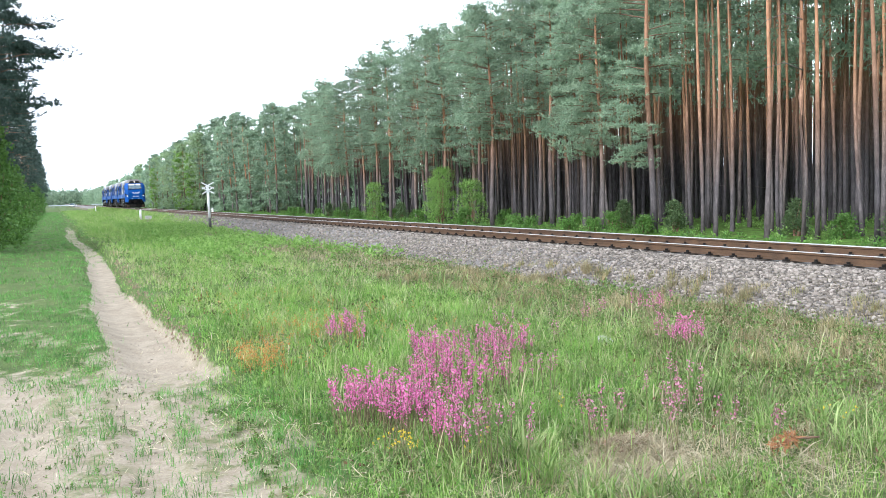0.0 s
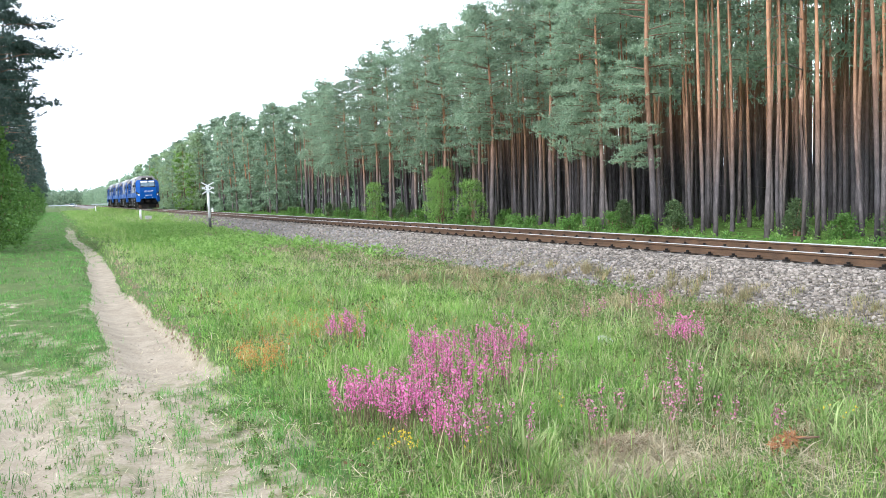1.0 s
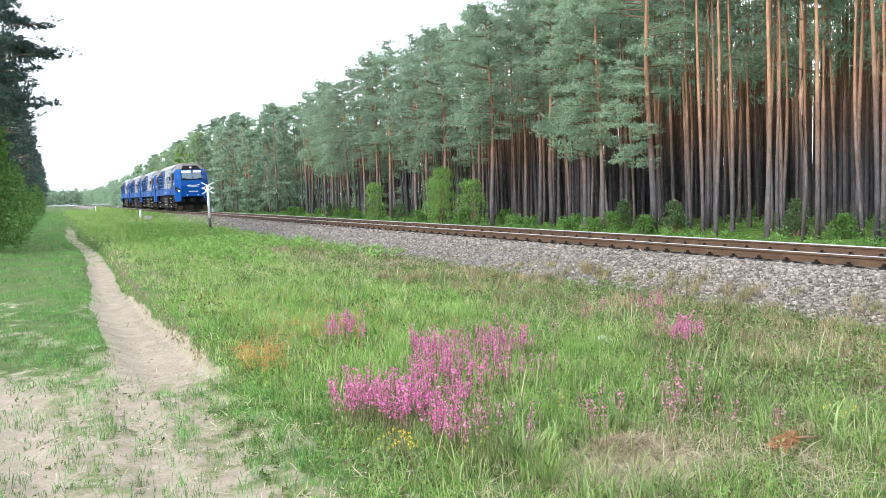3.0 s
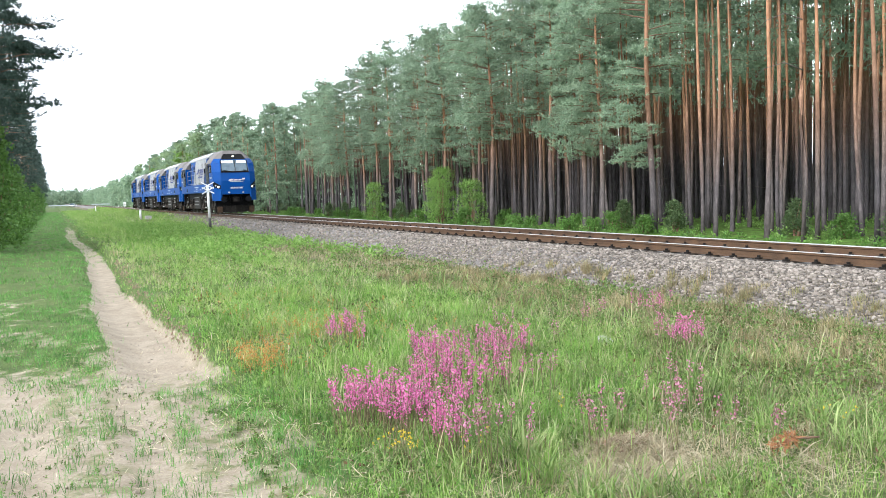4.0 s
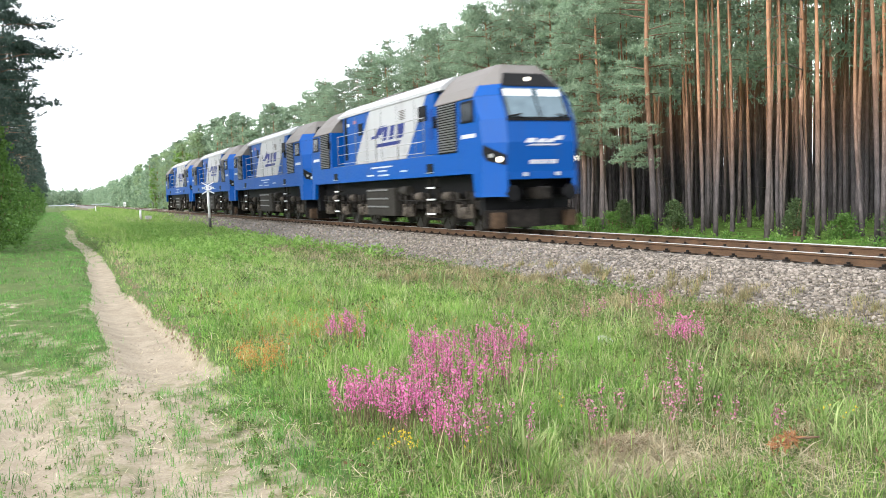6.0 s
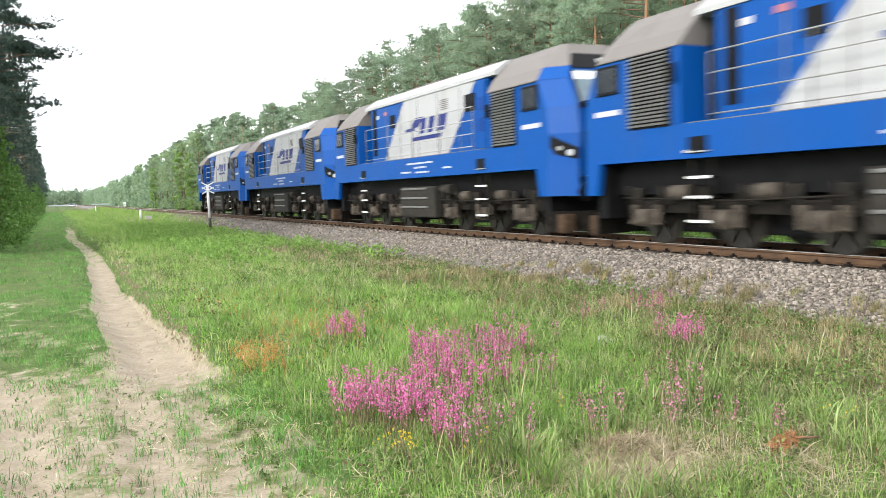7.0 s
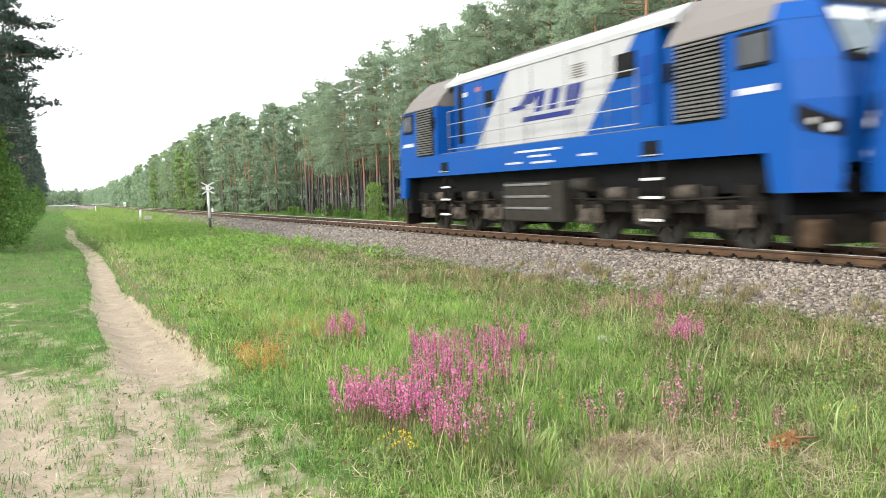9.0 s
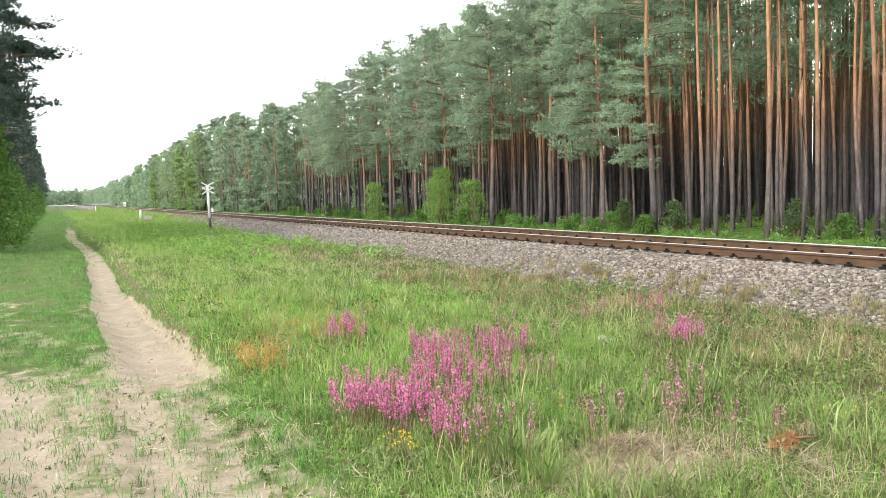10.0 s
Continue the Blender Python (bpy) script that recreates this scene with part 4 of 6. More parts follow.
# ---- trees and shrubs ----
def leaf_cloud(centres, sizes, count, length, width, seed, droop=0.0, flat=1.0):
    """Small pointed leaves or needle sprays round each centre. Returns verts, faces."""
    r = np.random.default_rng(seed)
    n = len(centres)
    c = np.repeat(np.asarray(centres, float), count, 0)
    s = np.repeat(np.asarray(sizes, float), count)
    d = r.normal(size=(n * count, 3))
    d[:, 2] *= flat
    d /= np.linalg.norm(d, axis=1)[:, None] + 1e-9
    root = c + d * (s * r.uniform(0.1, 0.95, n * count))[:, None]
    out = d + r.normal(size=d.shape) * 0.6 + np.array([0, 0, 0.35 - droop])
    out /= np.linalg.norm(out, axis=1)[:, None] + 1e-9
    side = np.cross(out, r.normal(size=d.shape))
    side /= np.linalg.norm(side, axis=1)[:, None] + 1e-9
    ln = (length * r.uniform(0.6, 1.3, n * count))[:, None]
    wd = (width * r.uniform(0.7, 1.3, n * count))[:, None]
    v = np.stack([root, root + out * ln * 0.45 + side * wd * 0.5, root + out * ln, root + out * ln * 0.45 - side * wd * 0.5], 1).reshape(-1, 3)
    f = np.arange(len(v)).reshape(-1, 4)
    return v, f


def needle_cloud(centres, sizes, count, length, width, seed, flat=0.4, brush=8):
    """Pine shoots: little brushes of thin needles, gathered in flat plates round each centre."""
    r = np.random.default_rng(seed)
    per = max(1, count // brush)
    n = len(centres) * per
    c = np.repeat(np.asarray(centres, float), per, 0)
    s = np.repeat(np.asarray(sizes, float), per)
    d = r.normal(size=(n, 3))
    d[:, 2] *= flat
    d /= np.linalg.norm(d, axis=1)[:, None] + 1e-9
    tip = c + d * (s * r.uniform(0.1, 1.0, n) ** 0.7)[:, None] * np.array([1, 1, flat])
    axis = d * np.array([1, 1, 0.6]) + r.normal(size=d.shape) * 0.35 + np.array([0, 0, 0.5])
    axis /= np.linalg.norm(axis, axis=1)[:, None] + 1e-9
    tip, axis = np.repeat(tip, brush, 0), np.repeat(axis, brush, 0)
    m = n * brush
    root = tip + axis * (length * r.uniform(-0.9, 0.5, m))[:, None]
    out = axis * r.uniform(0.3, 1.2, m)[:, None] + r.normal(size=axis.shape) * 0.55
    out /= np.linalg.norm(out, axis=1)[:, None] + 1e-9
    side = np.cross(out, r.normal(size=out.shape))
    side /= np.linalg.norm(side, axis=1)[:, None] + 1e-9
    ln = (length * r.uniform(0.6, 1.3, m))[:, None]
    wd = (width * r.uniform(0.7, 1.3, m))[:, None]
    v = np.stack([root - side * wd * 0.5, root + side * wd * 0.5, root + out * ln], 1).reshape(-1, 3)
    return v, np.arange(len(v)).reshape(-1, 3)


def foliage(name, v, f, mat, parent, label=""):
    ob = new(name, raw_mesh(name, v, f, mat, f.shape[1]))
    ob.parent = parent
    if label:
        ob["label"] = label
    return ob


def make_pine(seed, tall, girth, crown_from, spread, clumps, leaves, mat=None, stubs=6, label="", wide=0.075, sidebias=0.0, low=0, limbs=0, outer=0.35, needle=0.30, brush=8):
    """A Scots pine: bare straight trunk, limbs and a crown of needle sprays."""
    r = random.Random(seed)
    tree = new("pine_tree")
    tagged(tree, label, "tree", "pines of the forest")
    lean = (r.uniform(-0.012, 0.012), r.uniform(-0.012, 0.012))
    bend = r.uniform(0.03, 0.12)
    pts, rad = [], []
    for i in range(11):
        z = tall * i / 10
        pts.append((lean[0] * z + bend * math.sin(z * 0.5 + seed), lean[1] * z + bend * math.cos(z * 0.43 + seed), z - 0.15))
        rad.append(girth * (1.25 if i == 0 else 1.0) * (1 - 0.8 * (i / 10) ** 1.3))
    part("trunk", tube(bmesh.new(), pts, rad, 9), M_BARK, tree, "straight trunk, grey below and orange above")

    def axis(z):
        i = min(9, int(z / tall * 10))
        u = z / tall * 10 - i
        return Vector(pts[i]).lerp(Vector(pts[i + 1]), u)
    bm, cents, sizes = bmesh.new(), [], []
    limbs = limbs or max(10, clumps // 5)
    for i in range(limbs + low):
        u = (i + r.random()) / limbs
        z = crown_from + (tall - crown_from) * u * 0.97 if i < limbs else crown_from * r.uniform(0.35, 0.95)
        u = min(u, 0.98)
        reach = spread * (0.35 + 0.65 * math.sin(math.pi * min(1, 0.25 + 0.75 * (1 - u)))) * r.uniform(0.55, 1.1)
        reach *= 1 - 0.55 * u
        a = r.uniform(0, 2 * math.pi)
        if sidebias and r.random() < sidebias:
            a = math.pi + r.uniform(-1.1, 1.1)
            reach *= 1.25
        p0 = axis(z)
        rise = r.uniform(-0.15, 0.25) + 0.5 * u
        p1 = p0 + Vector((math.cos(a), math.sin(a), rise * 0.6)) * reach * 0.55
        p2 = p0 + Vector((math.cos(a + 0.15), math.sin(a + 0.15), rise * 0.5 - 0.05)) * reach
        tube(bm, [p0, p1, p2], [girth * 0.2, girth * 0.12, 0.012], 4, cap=False)
        m = clumps / (limbs + low)
        for _ in range(int(m) + (r.random() < m % 1)):
            w = r.uniform(outer, 1.05)
            base = p0.lerp(p1, w * 2) if w < 0.5 else p1.lerp(p2, (w - 0.5) * 2)
            cents.append(base + Vector((r.gauss(0, 0.22), r.gauss(0, 0.22), r.gauss(0.08, 0.14))))
            sizes.append(r.uniform(0.28, 0.6))
    for _ in range(max(2, clumps // 16)):
        cents.append(axis(tall * r.uniform(0.93, 0.999)) + Vector((r.gauss(0, 0.25), r.gauss(0, 0.25), r.uniform(-0.1, 0.4))))
        sizes.append(r.uniform(0.25, 0.45))
    tagged(part("branchwork", bm, M_BRANCH, tree), kind="stuff")
    if stubs:
        bm = bmesh.new()
        for _ in range(stubs):
            z = r.uniform(crown_from * 0.35, crown_from)
            a = r.uniform(0, 6.28)
            p0 = axis(z)
            ln = 0.1 + 0.7 * r.random() ** 2
            tube(bm, [p0, p0 + Vector((math.cos(a), math.sin(a), 0.1)) * ln * 0.5, p0 + Vector((math.cos(a + 0.3), math.sin(a + 0.3), 0.15)) * ln], [0.014, 0.009, 0.003], 3, cap=False)
        tagged(part("deadwood", bm, M_DEADWOOD, tree, "bare dead branches"), kind="stuff")
    v, f = needle_cloud([tuple(c) for c in cents], sizes, leaves, needle, wide, seed, brush=brush)
    foliage("crown", v, f, mat or M_NEEDLE, tree, "blue-green needle crown with gaps")
    return tree


def make_bush(seed, tall, spread, clumps, leaves, mat, label, leaf=0.11, name="bush", cone=0.6):
    r = random.Random(seed)
    bush = new(name)
    tagged(bush, label, "bush" if name == "bush" else "tree")
    bm, cents, sizes = bmesh.new(), [], []
    for i in range(7):
        a = r.uniform(0, 6.28)
        top = Vector((math.cos(a) * spread * 0.6 * r.random(), math.sin(a) * spread * 0.6 * r.random(), tall * r.uniform(0.6, 0.97)))
        tube(bm, [(0.1 * math.cos(a), 0.1 * math.sin(a), -0.1), top * 0.5 + Vector((r.uniform(-0.1, 0.1), 0, 0)), top], [0.035, 0.022, 0.006], 5, cap=False)
    tagged(part("branchwork", bm, M_BRANCH, bush), kind="stuff")
    for _ in range(clumps):
        u = r.random() ** 0.8
        a = r.uniform(0, 6.28)
        rr = spread * (1 - cone * u) * math.sqrt(r.random()) * r.uniform(0.7, 1.15)
        cents.append((rr * math.cos(a), rr * math.sin(a), 0.15 + (tall - 0.2) * u))
        sizes.append(r.uniform(0.12, 0.32) * (0.6 + 0.3 * spread))
    v, f = leaf_cloud(cents, sizes, leaves, leaf, leaf * 0.75, seed)
    foliage("crown", v, f, mat, bush)
    return bush


def place(ob, x, y, turn=0.0, dz=0.0):
    ob.matrix_basis = pose(x, y, float(height(x, y)) + dz, 0, 0, turn)
    return ob


def forest():
    edge_label = "tall forest-edge pine with grey-orange trunk and drooping green branches"
    inner_label = "slender plantation pine with a tall bare orange trunk"
    far_label = "distant pine in the forest wall along the track"
    # models: edge pines with deep crowns, inner pines with high crowns, far pines
    edge = [make_pine(11, 12.8, 0.135, 5.0, 2.8, 300, 80, label=edge_label, wide=0.032, needle=0.16, sidebias=0.35),
            make_pine(12, 13.4, 0.13, 5.8, 2.6, 280, 80, label=edge_label, wide=0.032, needle=0.16, sidebias=0.35),
            make_pine(13, 12.1, 0.125, 4.2, 2.6, 300, 80, label=edge_label, wide=0.032, needle=0.16, sidebias=0.35)]
    inner = [make_pine(21, 15.0, 0.082, 10.2, 1.5, 90, 40, label=inner_label, stubs=9, wide=0.05, needle=0.19),
             make_pine(22, 15.6, 0.09, 10.8, 1.6, 90, 40, label=inner_label, stubs=8, wide=0.05, needle=0.19),
             make_pine(23, 14.4, 0.074, 9.6, 1.4, 90, 40, label=inner_label, stubs=10, wide=0.05, needle=0.19),
             make_pine(24, 15.2, 0.10, 10.4, 1.7, 90, 40, label=inner_label, stubs=8, wide=0.05, needle=0.19)]
    leafy_inner = [make_pine(25, 14.8, 0.085, 6.6, 1.9, 85, 32, label="slender plantation pine with green boughs low on its trunk", stubs=8, wide=0.042, needle=0.18),
                   make_pine(26, 14.2, 0.09, 7.4, 2.0, 90, 32, label="slender plantation pine with green boughs low on its trunk", stubs=9, wide=0.042, needle=0.18)]
    far = [make_pine(31, 13.6, 0.13, 1.6, 3.0, 170, 30, label=far_label, stubs=0, brush=3, wide=0.13, needle=0.32, low=4),
           make_pine(32, 14.2, 0.12, 2.0, 2.9, 165, 30, label=far_label, stubs=0, brush=3, wide=0.13, needle=0.32, low=4),
           make_pine(33, 12.8, 0.13, 1.2, 3.0, 170, 30, label=far_label, stubs=0, brush=3, wide=0.13, needle=0.32, low=6)]
    spare = {id(m): m for m in edge + inner + leafy_inner + far}

    def plant(model, x, y, turn):
        if id(model) in spare:
            del spare[id(model)]
            return place(model, x, y, turn)
        return copy_thing(model, pose(x, y, float(height(x, y)) + random.uniform(-0.5, 0.15), random.uniform(-0.8, 0.8), random.uniform(-0.8, 0.8), turn))

    r = random.Random(5)
    # edge row, deep crowns from about y = 33 onwards
    front = make_pine(14, 15.0, 0.15, 2.9, 3.4, 380, 112, label="forest-edge pine with orange trunk and long pale green boughs", wide=0.024, needle=0.13, sidebias=0.25, limbs=36, outer=0.4)
    place(front, 24.3, 30.2, -20)
    y = 34.0
    while y < 88:
        plant(edge[r.randrange(3)], 24.6 + r.uniform(-0.9, 1.4), y, r.uniform(-50, 50))
        y += r.uniform(2.0, 3.2)
    # near front trees without low branches
    for x, yy, k in ((24.2, 26.0, 0), (24.9, 21.7, 1), (24.4, 23.6, 3), (24.7, 17.4, 2), (25.2, 28.0, 1), (24.0, 18.6, 1)):
        plant(inner[k], x, yy, r.uniform(0, 360))
    # one crooked pale trunk with bare boughs
    bough = tagged(new("bare_pine"), "thin crooked pine with pale bare boughs", "tree")
    part("trunk", tube(bmesh.new(), [(0, 0, -0.2), (0.06, 0, 2.5), (-0.05, 0.05, 5.0), (0.08, 0, 7.0), (-0.15, 0, 9.0), (0.1, 0, 12.5)], [0.11, 0.095, 0.085, 0.075, 0.06, 0.02], 8), M_BARK, bough)
    for z, a, ln in ((5.9, 170, 1.9), (7.6, 150, 1.5), (6.8, 20, 1.1), (8.2, 200, 1.2)):
        c, s = math.cos(radians(a)), math.sin(radians(a))
        part("bare_bough", tube(bmesh.new(), [(0, 0, z), (c * ln * 0.4, s * ln * 0.4, z + 0.25), (c * ln * 0.8, s * ln * 0.8, z + 0.05), (c * ln, s * ln, z - 0.25)], [0.026, 0.02, 0.013, 0.005], 5), M_DEADWOOD, bough)
    place(bough, 23.6, 21.2)
    # first rows inside the plantation
    for row in range(4):
        x = 26.6 + row * 1.9
        y = 13 + row * 1.2 + r.uniform(0, 1)
        while y < 72:
            kind = leafy_inner[r.randrange(2)] if r.random() < (0.5 if row else 0.3) else inner[r.randrange(4)]
            plant(kind, x + r.uniform(-0.7, 0.7), y, r.uniform(0, 360))
            y += r.uniform(1.1, 1.9) * (1 if y < 45 else 1.5)
    # far wall after the lane
    for row in range(3):
        y = 104 + row * 2
        while y < 235:
            tree = plant(far[r.randrange(3)], 24.5 + row * 3.8 + r.uniform(-1, 1.2), y, r.uniform(-50, 50))
            tree.scale = [float(np.interp(y, [104, 130, 170, 200, 244], [0.98, 1.06, 1.10, 1.0, 0.86])) * r.uniform(0.82, 1.1)] * 3
            y += r.uniform(2.8, 4.4) * (1 + (y - 106) / 170)
    # the same wall goes on into the distance, past counting
    g = np.random.default_rng(77)
    ty = 235 + 540 * g.random(260) ** 1.5
    tx = 24.0 + g.uniform(-1.2, 9.0, 260)
    tall = 13.0 * np.interp(ty, [230, 446, 780], [0.88, 0.72, 0.7]) * g.uniform(0.8, 1.12, 260)
    u = g.random((260, 60)) ** 0.9
    a, w = g.uniform(0, 6.283, u.shape), np.sqrt(g.random(u.shape)) * (2.6 - 1.9 * u)
    c = np.stack([tx[:, None] + w * np.cos(a), ty[:, None] + w * np.sin(a), u * tall[:, None] - 0.6], -1).reshape(-1, 3)
    v, f = needle_cloud(c, g.uniform(0.5, 1.0, len(c)), 9, 0.8, 0.4, 78, brush=3)
    tagged(new("far_forest_wall", raw_mesh("far_forest_wall", v, f, M_NEEDLE)), "distant blue-green forest wall along the track", "trees", kind="stuff")
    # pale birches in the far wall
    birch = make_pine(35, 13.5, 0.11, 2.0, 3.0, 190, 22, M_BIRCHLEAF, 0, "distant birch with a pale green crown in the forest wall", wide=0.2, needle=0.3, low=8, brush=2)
    birch.name = "birch_tree"
    place(birch, 23.2, 150.0, 20)
    for x, yy in ((23.6, 158.0), (22.8, 166.0), (23.4, 175.0), (23.0, 186.0), (23.6, 199.0), (23.2, 214.0), (23.3, 260.0)):
        copy_thing(birch, pose(x, yy, -1.2 - r.random(), 0, 0, r.uniform(0, 360)))
    # second row behind the edge crowns
    y = 62
    while y < 100:
        plant(far[r.randrange(3)], 29.5 + r.uniform(-1, 1), y, r.uniform(0, 360))
        y += r.uniform(3, 4.5)


forest()


def deep_forest():
    """Crowded trunks and canopy far inside the plantation, past counting."""
    r = np.random.default_rng(17)
    x = np.concatenate([r.uniform(34.5, 60, 1100), r.uniform(60, 110, 1300), r.uniform(28, 60, 420), r.uniform(27, 37, 420)])
    y = np.concatenate([r.uniform(14, 95, 1100), r.uniform(20, 150, 1300), r.uniform(106, 300, 420), r.uniform(40, 100, 420)])
    n, sides = len(x), 6
    girth, tall = r.uniform(0.09, 0.16, n), np.where(np.arange(n) < 2400, r.uniform(12.5, 14.5, n), r.uniform(7.5, 10.0, n))
    a = np.arange(sides) * 2 * np.pi / sides
    rings = []
    lean = r.normal(0, 0.012, (n, 2))
    for u in (0.0, 0.35, 0.7, 1.0):
        g = girth * (1 - 0.75 * u)
        rings.append(np.stack([x[:, None] + lean[:, :1] * (tall * u)[:, None] + g[:, None] * np.cos(a), y[:, None] + lean[:, 1:] * (tall * u)[:, None] + g[:, None] * np.sin(a), np.repeat((tall * u - 1.1)[:, None], sides, 1)], -1))
    v = np.stack(rings, 1).reshape(-1, 3)
    k = np.arange(sides)
    q = np.concatenate([np.stack([k + i * sides, (k + 1) % sides + i * sides, (k + 1) % sides + (i + 1) * sides, k + (i + 1) * sides], -1) for i in range(3)])
    f = (q[None] + (np.arange(n) * sides * 4)[:, None, None]).reshape(-1, 4)
    ob = new("inner_trunks", raw_mesh("inner_trunks", v, f, M_BARK, 4))
    tagged(ob, "crowded bare pine trunks deep inside the plantation", "trees", kind="stuff")
    # closed canopy further in, and the thicket behind the far wall
    cx = np.concatenate([r.uniform(62, 112, 2000), r.uniform(44, 62, 700), r.uniform(29, 48, 1500), r.uniform(36, 70, 1000), r.uniform(31, 52, 900), r.uniform(29, 46, 1700)])
    cy = np.concatenate([r.uniform(18, 160, 2000), r.uniform(18, 96, 700), r.uniform(104, 430, 1500), r.uniform(70, 200, 1000), r.uniform(92, 150, 900), r.uniform(15, 64, 1700)])
    cz = np.concatenate([14.0 - 6.5 * r.random(2000) ** 1.3, 14.2 - 4.6 * r.random(700), 9.0 - 9 * r.random(1500), 9 - 9.5 * r.random(1000), 11.5 - 11 * r.random(900), 14.2 - 8.0 * r.random(1700) ** 1.1])
    cz *= np.interp(cy, [170, 300, 430], [1.0, 0.8, 0.65])
    v, f = needle_cloud(np.stack([cx, cy, cz], -1), r.uniform(0.5, 1.3, 7800), 32, 0.42, 0.15, 19, brush=4)
    ob = new("inner_canopy", raw_mesh("inner_canopy", v, f, M_NEEDLE, 3))
    tagged(ob, "closed green pine canopy deep inside the plantation", "trees", kind="stuff")


deep_forest()


def west_side():
    label = "pine leaning over the grassy lane, needles darkened as in shade"
    a = make_pine(41, 14.5, 0.17, 4.4, 3.9, 470, 80, M_NEEDLE_SHADED, 5, label, limbs=25, outer=0.3, sidebias=0.5, needle=0.16, wide=0.036)
    b = make_pine(42, 12.5, 0.16, 3.6, 3.0, 130, 24, M_NEEDLE_SHADED, 0, label, limbs=30, outer=0.4, sidebias=0.3, needle=0.3, wide=0.1, brush=4)
    place(a, -2.3, 37.5, 185)
    place(b, -3.0, 42.5, 170)
    copy_thing(a, pose(-3.3, 34.5, -0.9, 0, 0, 150))
    r = random.Random(9)
    y = 46.0
    while y < 330:
        m = a if y < 52 else b
        x = -3.3 + r.uniform(-0.6, 0.3)
        copy_thing(m, pose(x, y, -0.8, 0, 0, r.uniform(0, 360)))
        y += r.uniform(3.5, 6.0) * (1 + (y - 41) / 120)
    for x, y in ((-6.5, 36), (-7.5, 40), (-7.5, 45), (-8.5, 52)):
        copy_thing(b, pose(x, y, -0.8, 0, 0, r.uniform(0, 360)))
    s1 = make_bush(51, 4.6, 1.5, 170, 20, M_LEAF_DEEP, "dense green broadleaf shrub beside the lane", 0.16)
    place(s1, -2.9, 36.0)
    s2 = make_bush(52, 5.2, 1.4, 170, 22, M_LEAF_DEEP, "fresh green broadleaf shrub beside the lane", 0.15)
    place(s2, -2.5, 40.0)
    for k, (x, y) in enumerate(((-2.2, 37.5), (-2.5, 44.5), (-2.6, 49.0), (-2.5, 54), (-2.5, 60), (-2.6, 68), (-2.6, 78), (-2.7, 90), (-2.6, 105), (-2.5, 125), (-2.4, 150), (-2.4, 180), (-2.4, 215))):
        copy_thing(s2 if k in (0, 3) else s1, pose(x, y, -0.7 - 1.9 * r.random() ** 1.5, 0, 0, r.uniform(0, 360)))


west_side()


def shrubs():
    birch = make_bush(61, 3.7, 1.35, 240, 32, M_LEAF, "light green young birch at the forest edge", 0.07, "young_birch", 0.55)
    place(birch, 23.4, 63.6, 0, -0.7)
    for x, y, s in ((23.3, 50.3, 0), (23.0, 45.6, 90), (23.5, 51.8, 200)):
        copy_thing(birch, pose(x, y, -1.0 - 0.15 * (s % 7), 0, 0, s))
    low = make_bush(62, 1.15, 0.7, 70, 26, M_LEAF_DEEP, "low green undergrowth shrub at the forest edge", 0.08)
    place(low, 21.8, 44.0)
    r = random.Random(3)
    for i in range(28):
        y = r.uniform(14, 95)
        copy_thing(low, pose(r.uniform(21.8, 26.5), y, -1.1 - 0.4 * r.random(), 0, 0, r.uniform(0, 360)))
    spruce = make_bush(63, 1.5, 0.75, 100, 26, M_UNDER, "dull green young conifer among the trunks", 0.085, "young_conifer", 0.75)
    place(spruce, 23.2, 17.2)
    for x, y in ((24.0, 16.4), (25.5, 17.8), (25.8, 23.5), (24.8, 29.3), (25.6, 34.0), (23.4, 58), (23.0, 70), (22.8, 74)):
        copy_thing(spruce, pose(x, y, -1.1, 0, 0, r.uniform(0, 360)))
    # pale green birches in the far wall
    tall = make_bush(64, 11.5, 2.0, 200, 22, M_LEAF, "pale green tall birch in the far forest wall", 0.24, "birch_tree", 0.55)
    place(tall, 22.8, 172)
    for y in (158, 215):
        copy_thing(tall, pose(22.8 + r.uniform(-1, 1), y, -1.0 - r.uniform(0, 2.5), 0, 0, r.uniform(0, 360)))


shrubs()


def far_woods():
    """The closing belt of trees where the track ends in the distance."""
    r = np.random.default_rng(4)
    x = np.concatenate([r.uniform(-60, 180, 3200), r.uniform(-70, -10, 700)])
    y = np.concatenate([r.uniform(860, 960, 3200), r.uniform(300, 800, 700)])
    top = 11.5 + 2.2 * waves(x * 0.09, y * 0.05) + r.uniform(-1.5, 1.5, len(x))
    cents = np.stack([x, y, r.uniform(0, 1, len(x)) ** 0.9 * top], -1)
    v, f = leaf_cloud(cents, np.full(len(x), 2.4), 9, 2.2, 1.8, 8)
    ob = new("distant_woods", raw_mesh("distant_woods", v, f, M_NEEDLE, 4))
    tagged(ob, "distant hazy belt of mixed woods", "woods", kind="stuff")


far_woods()


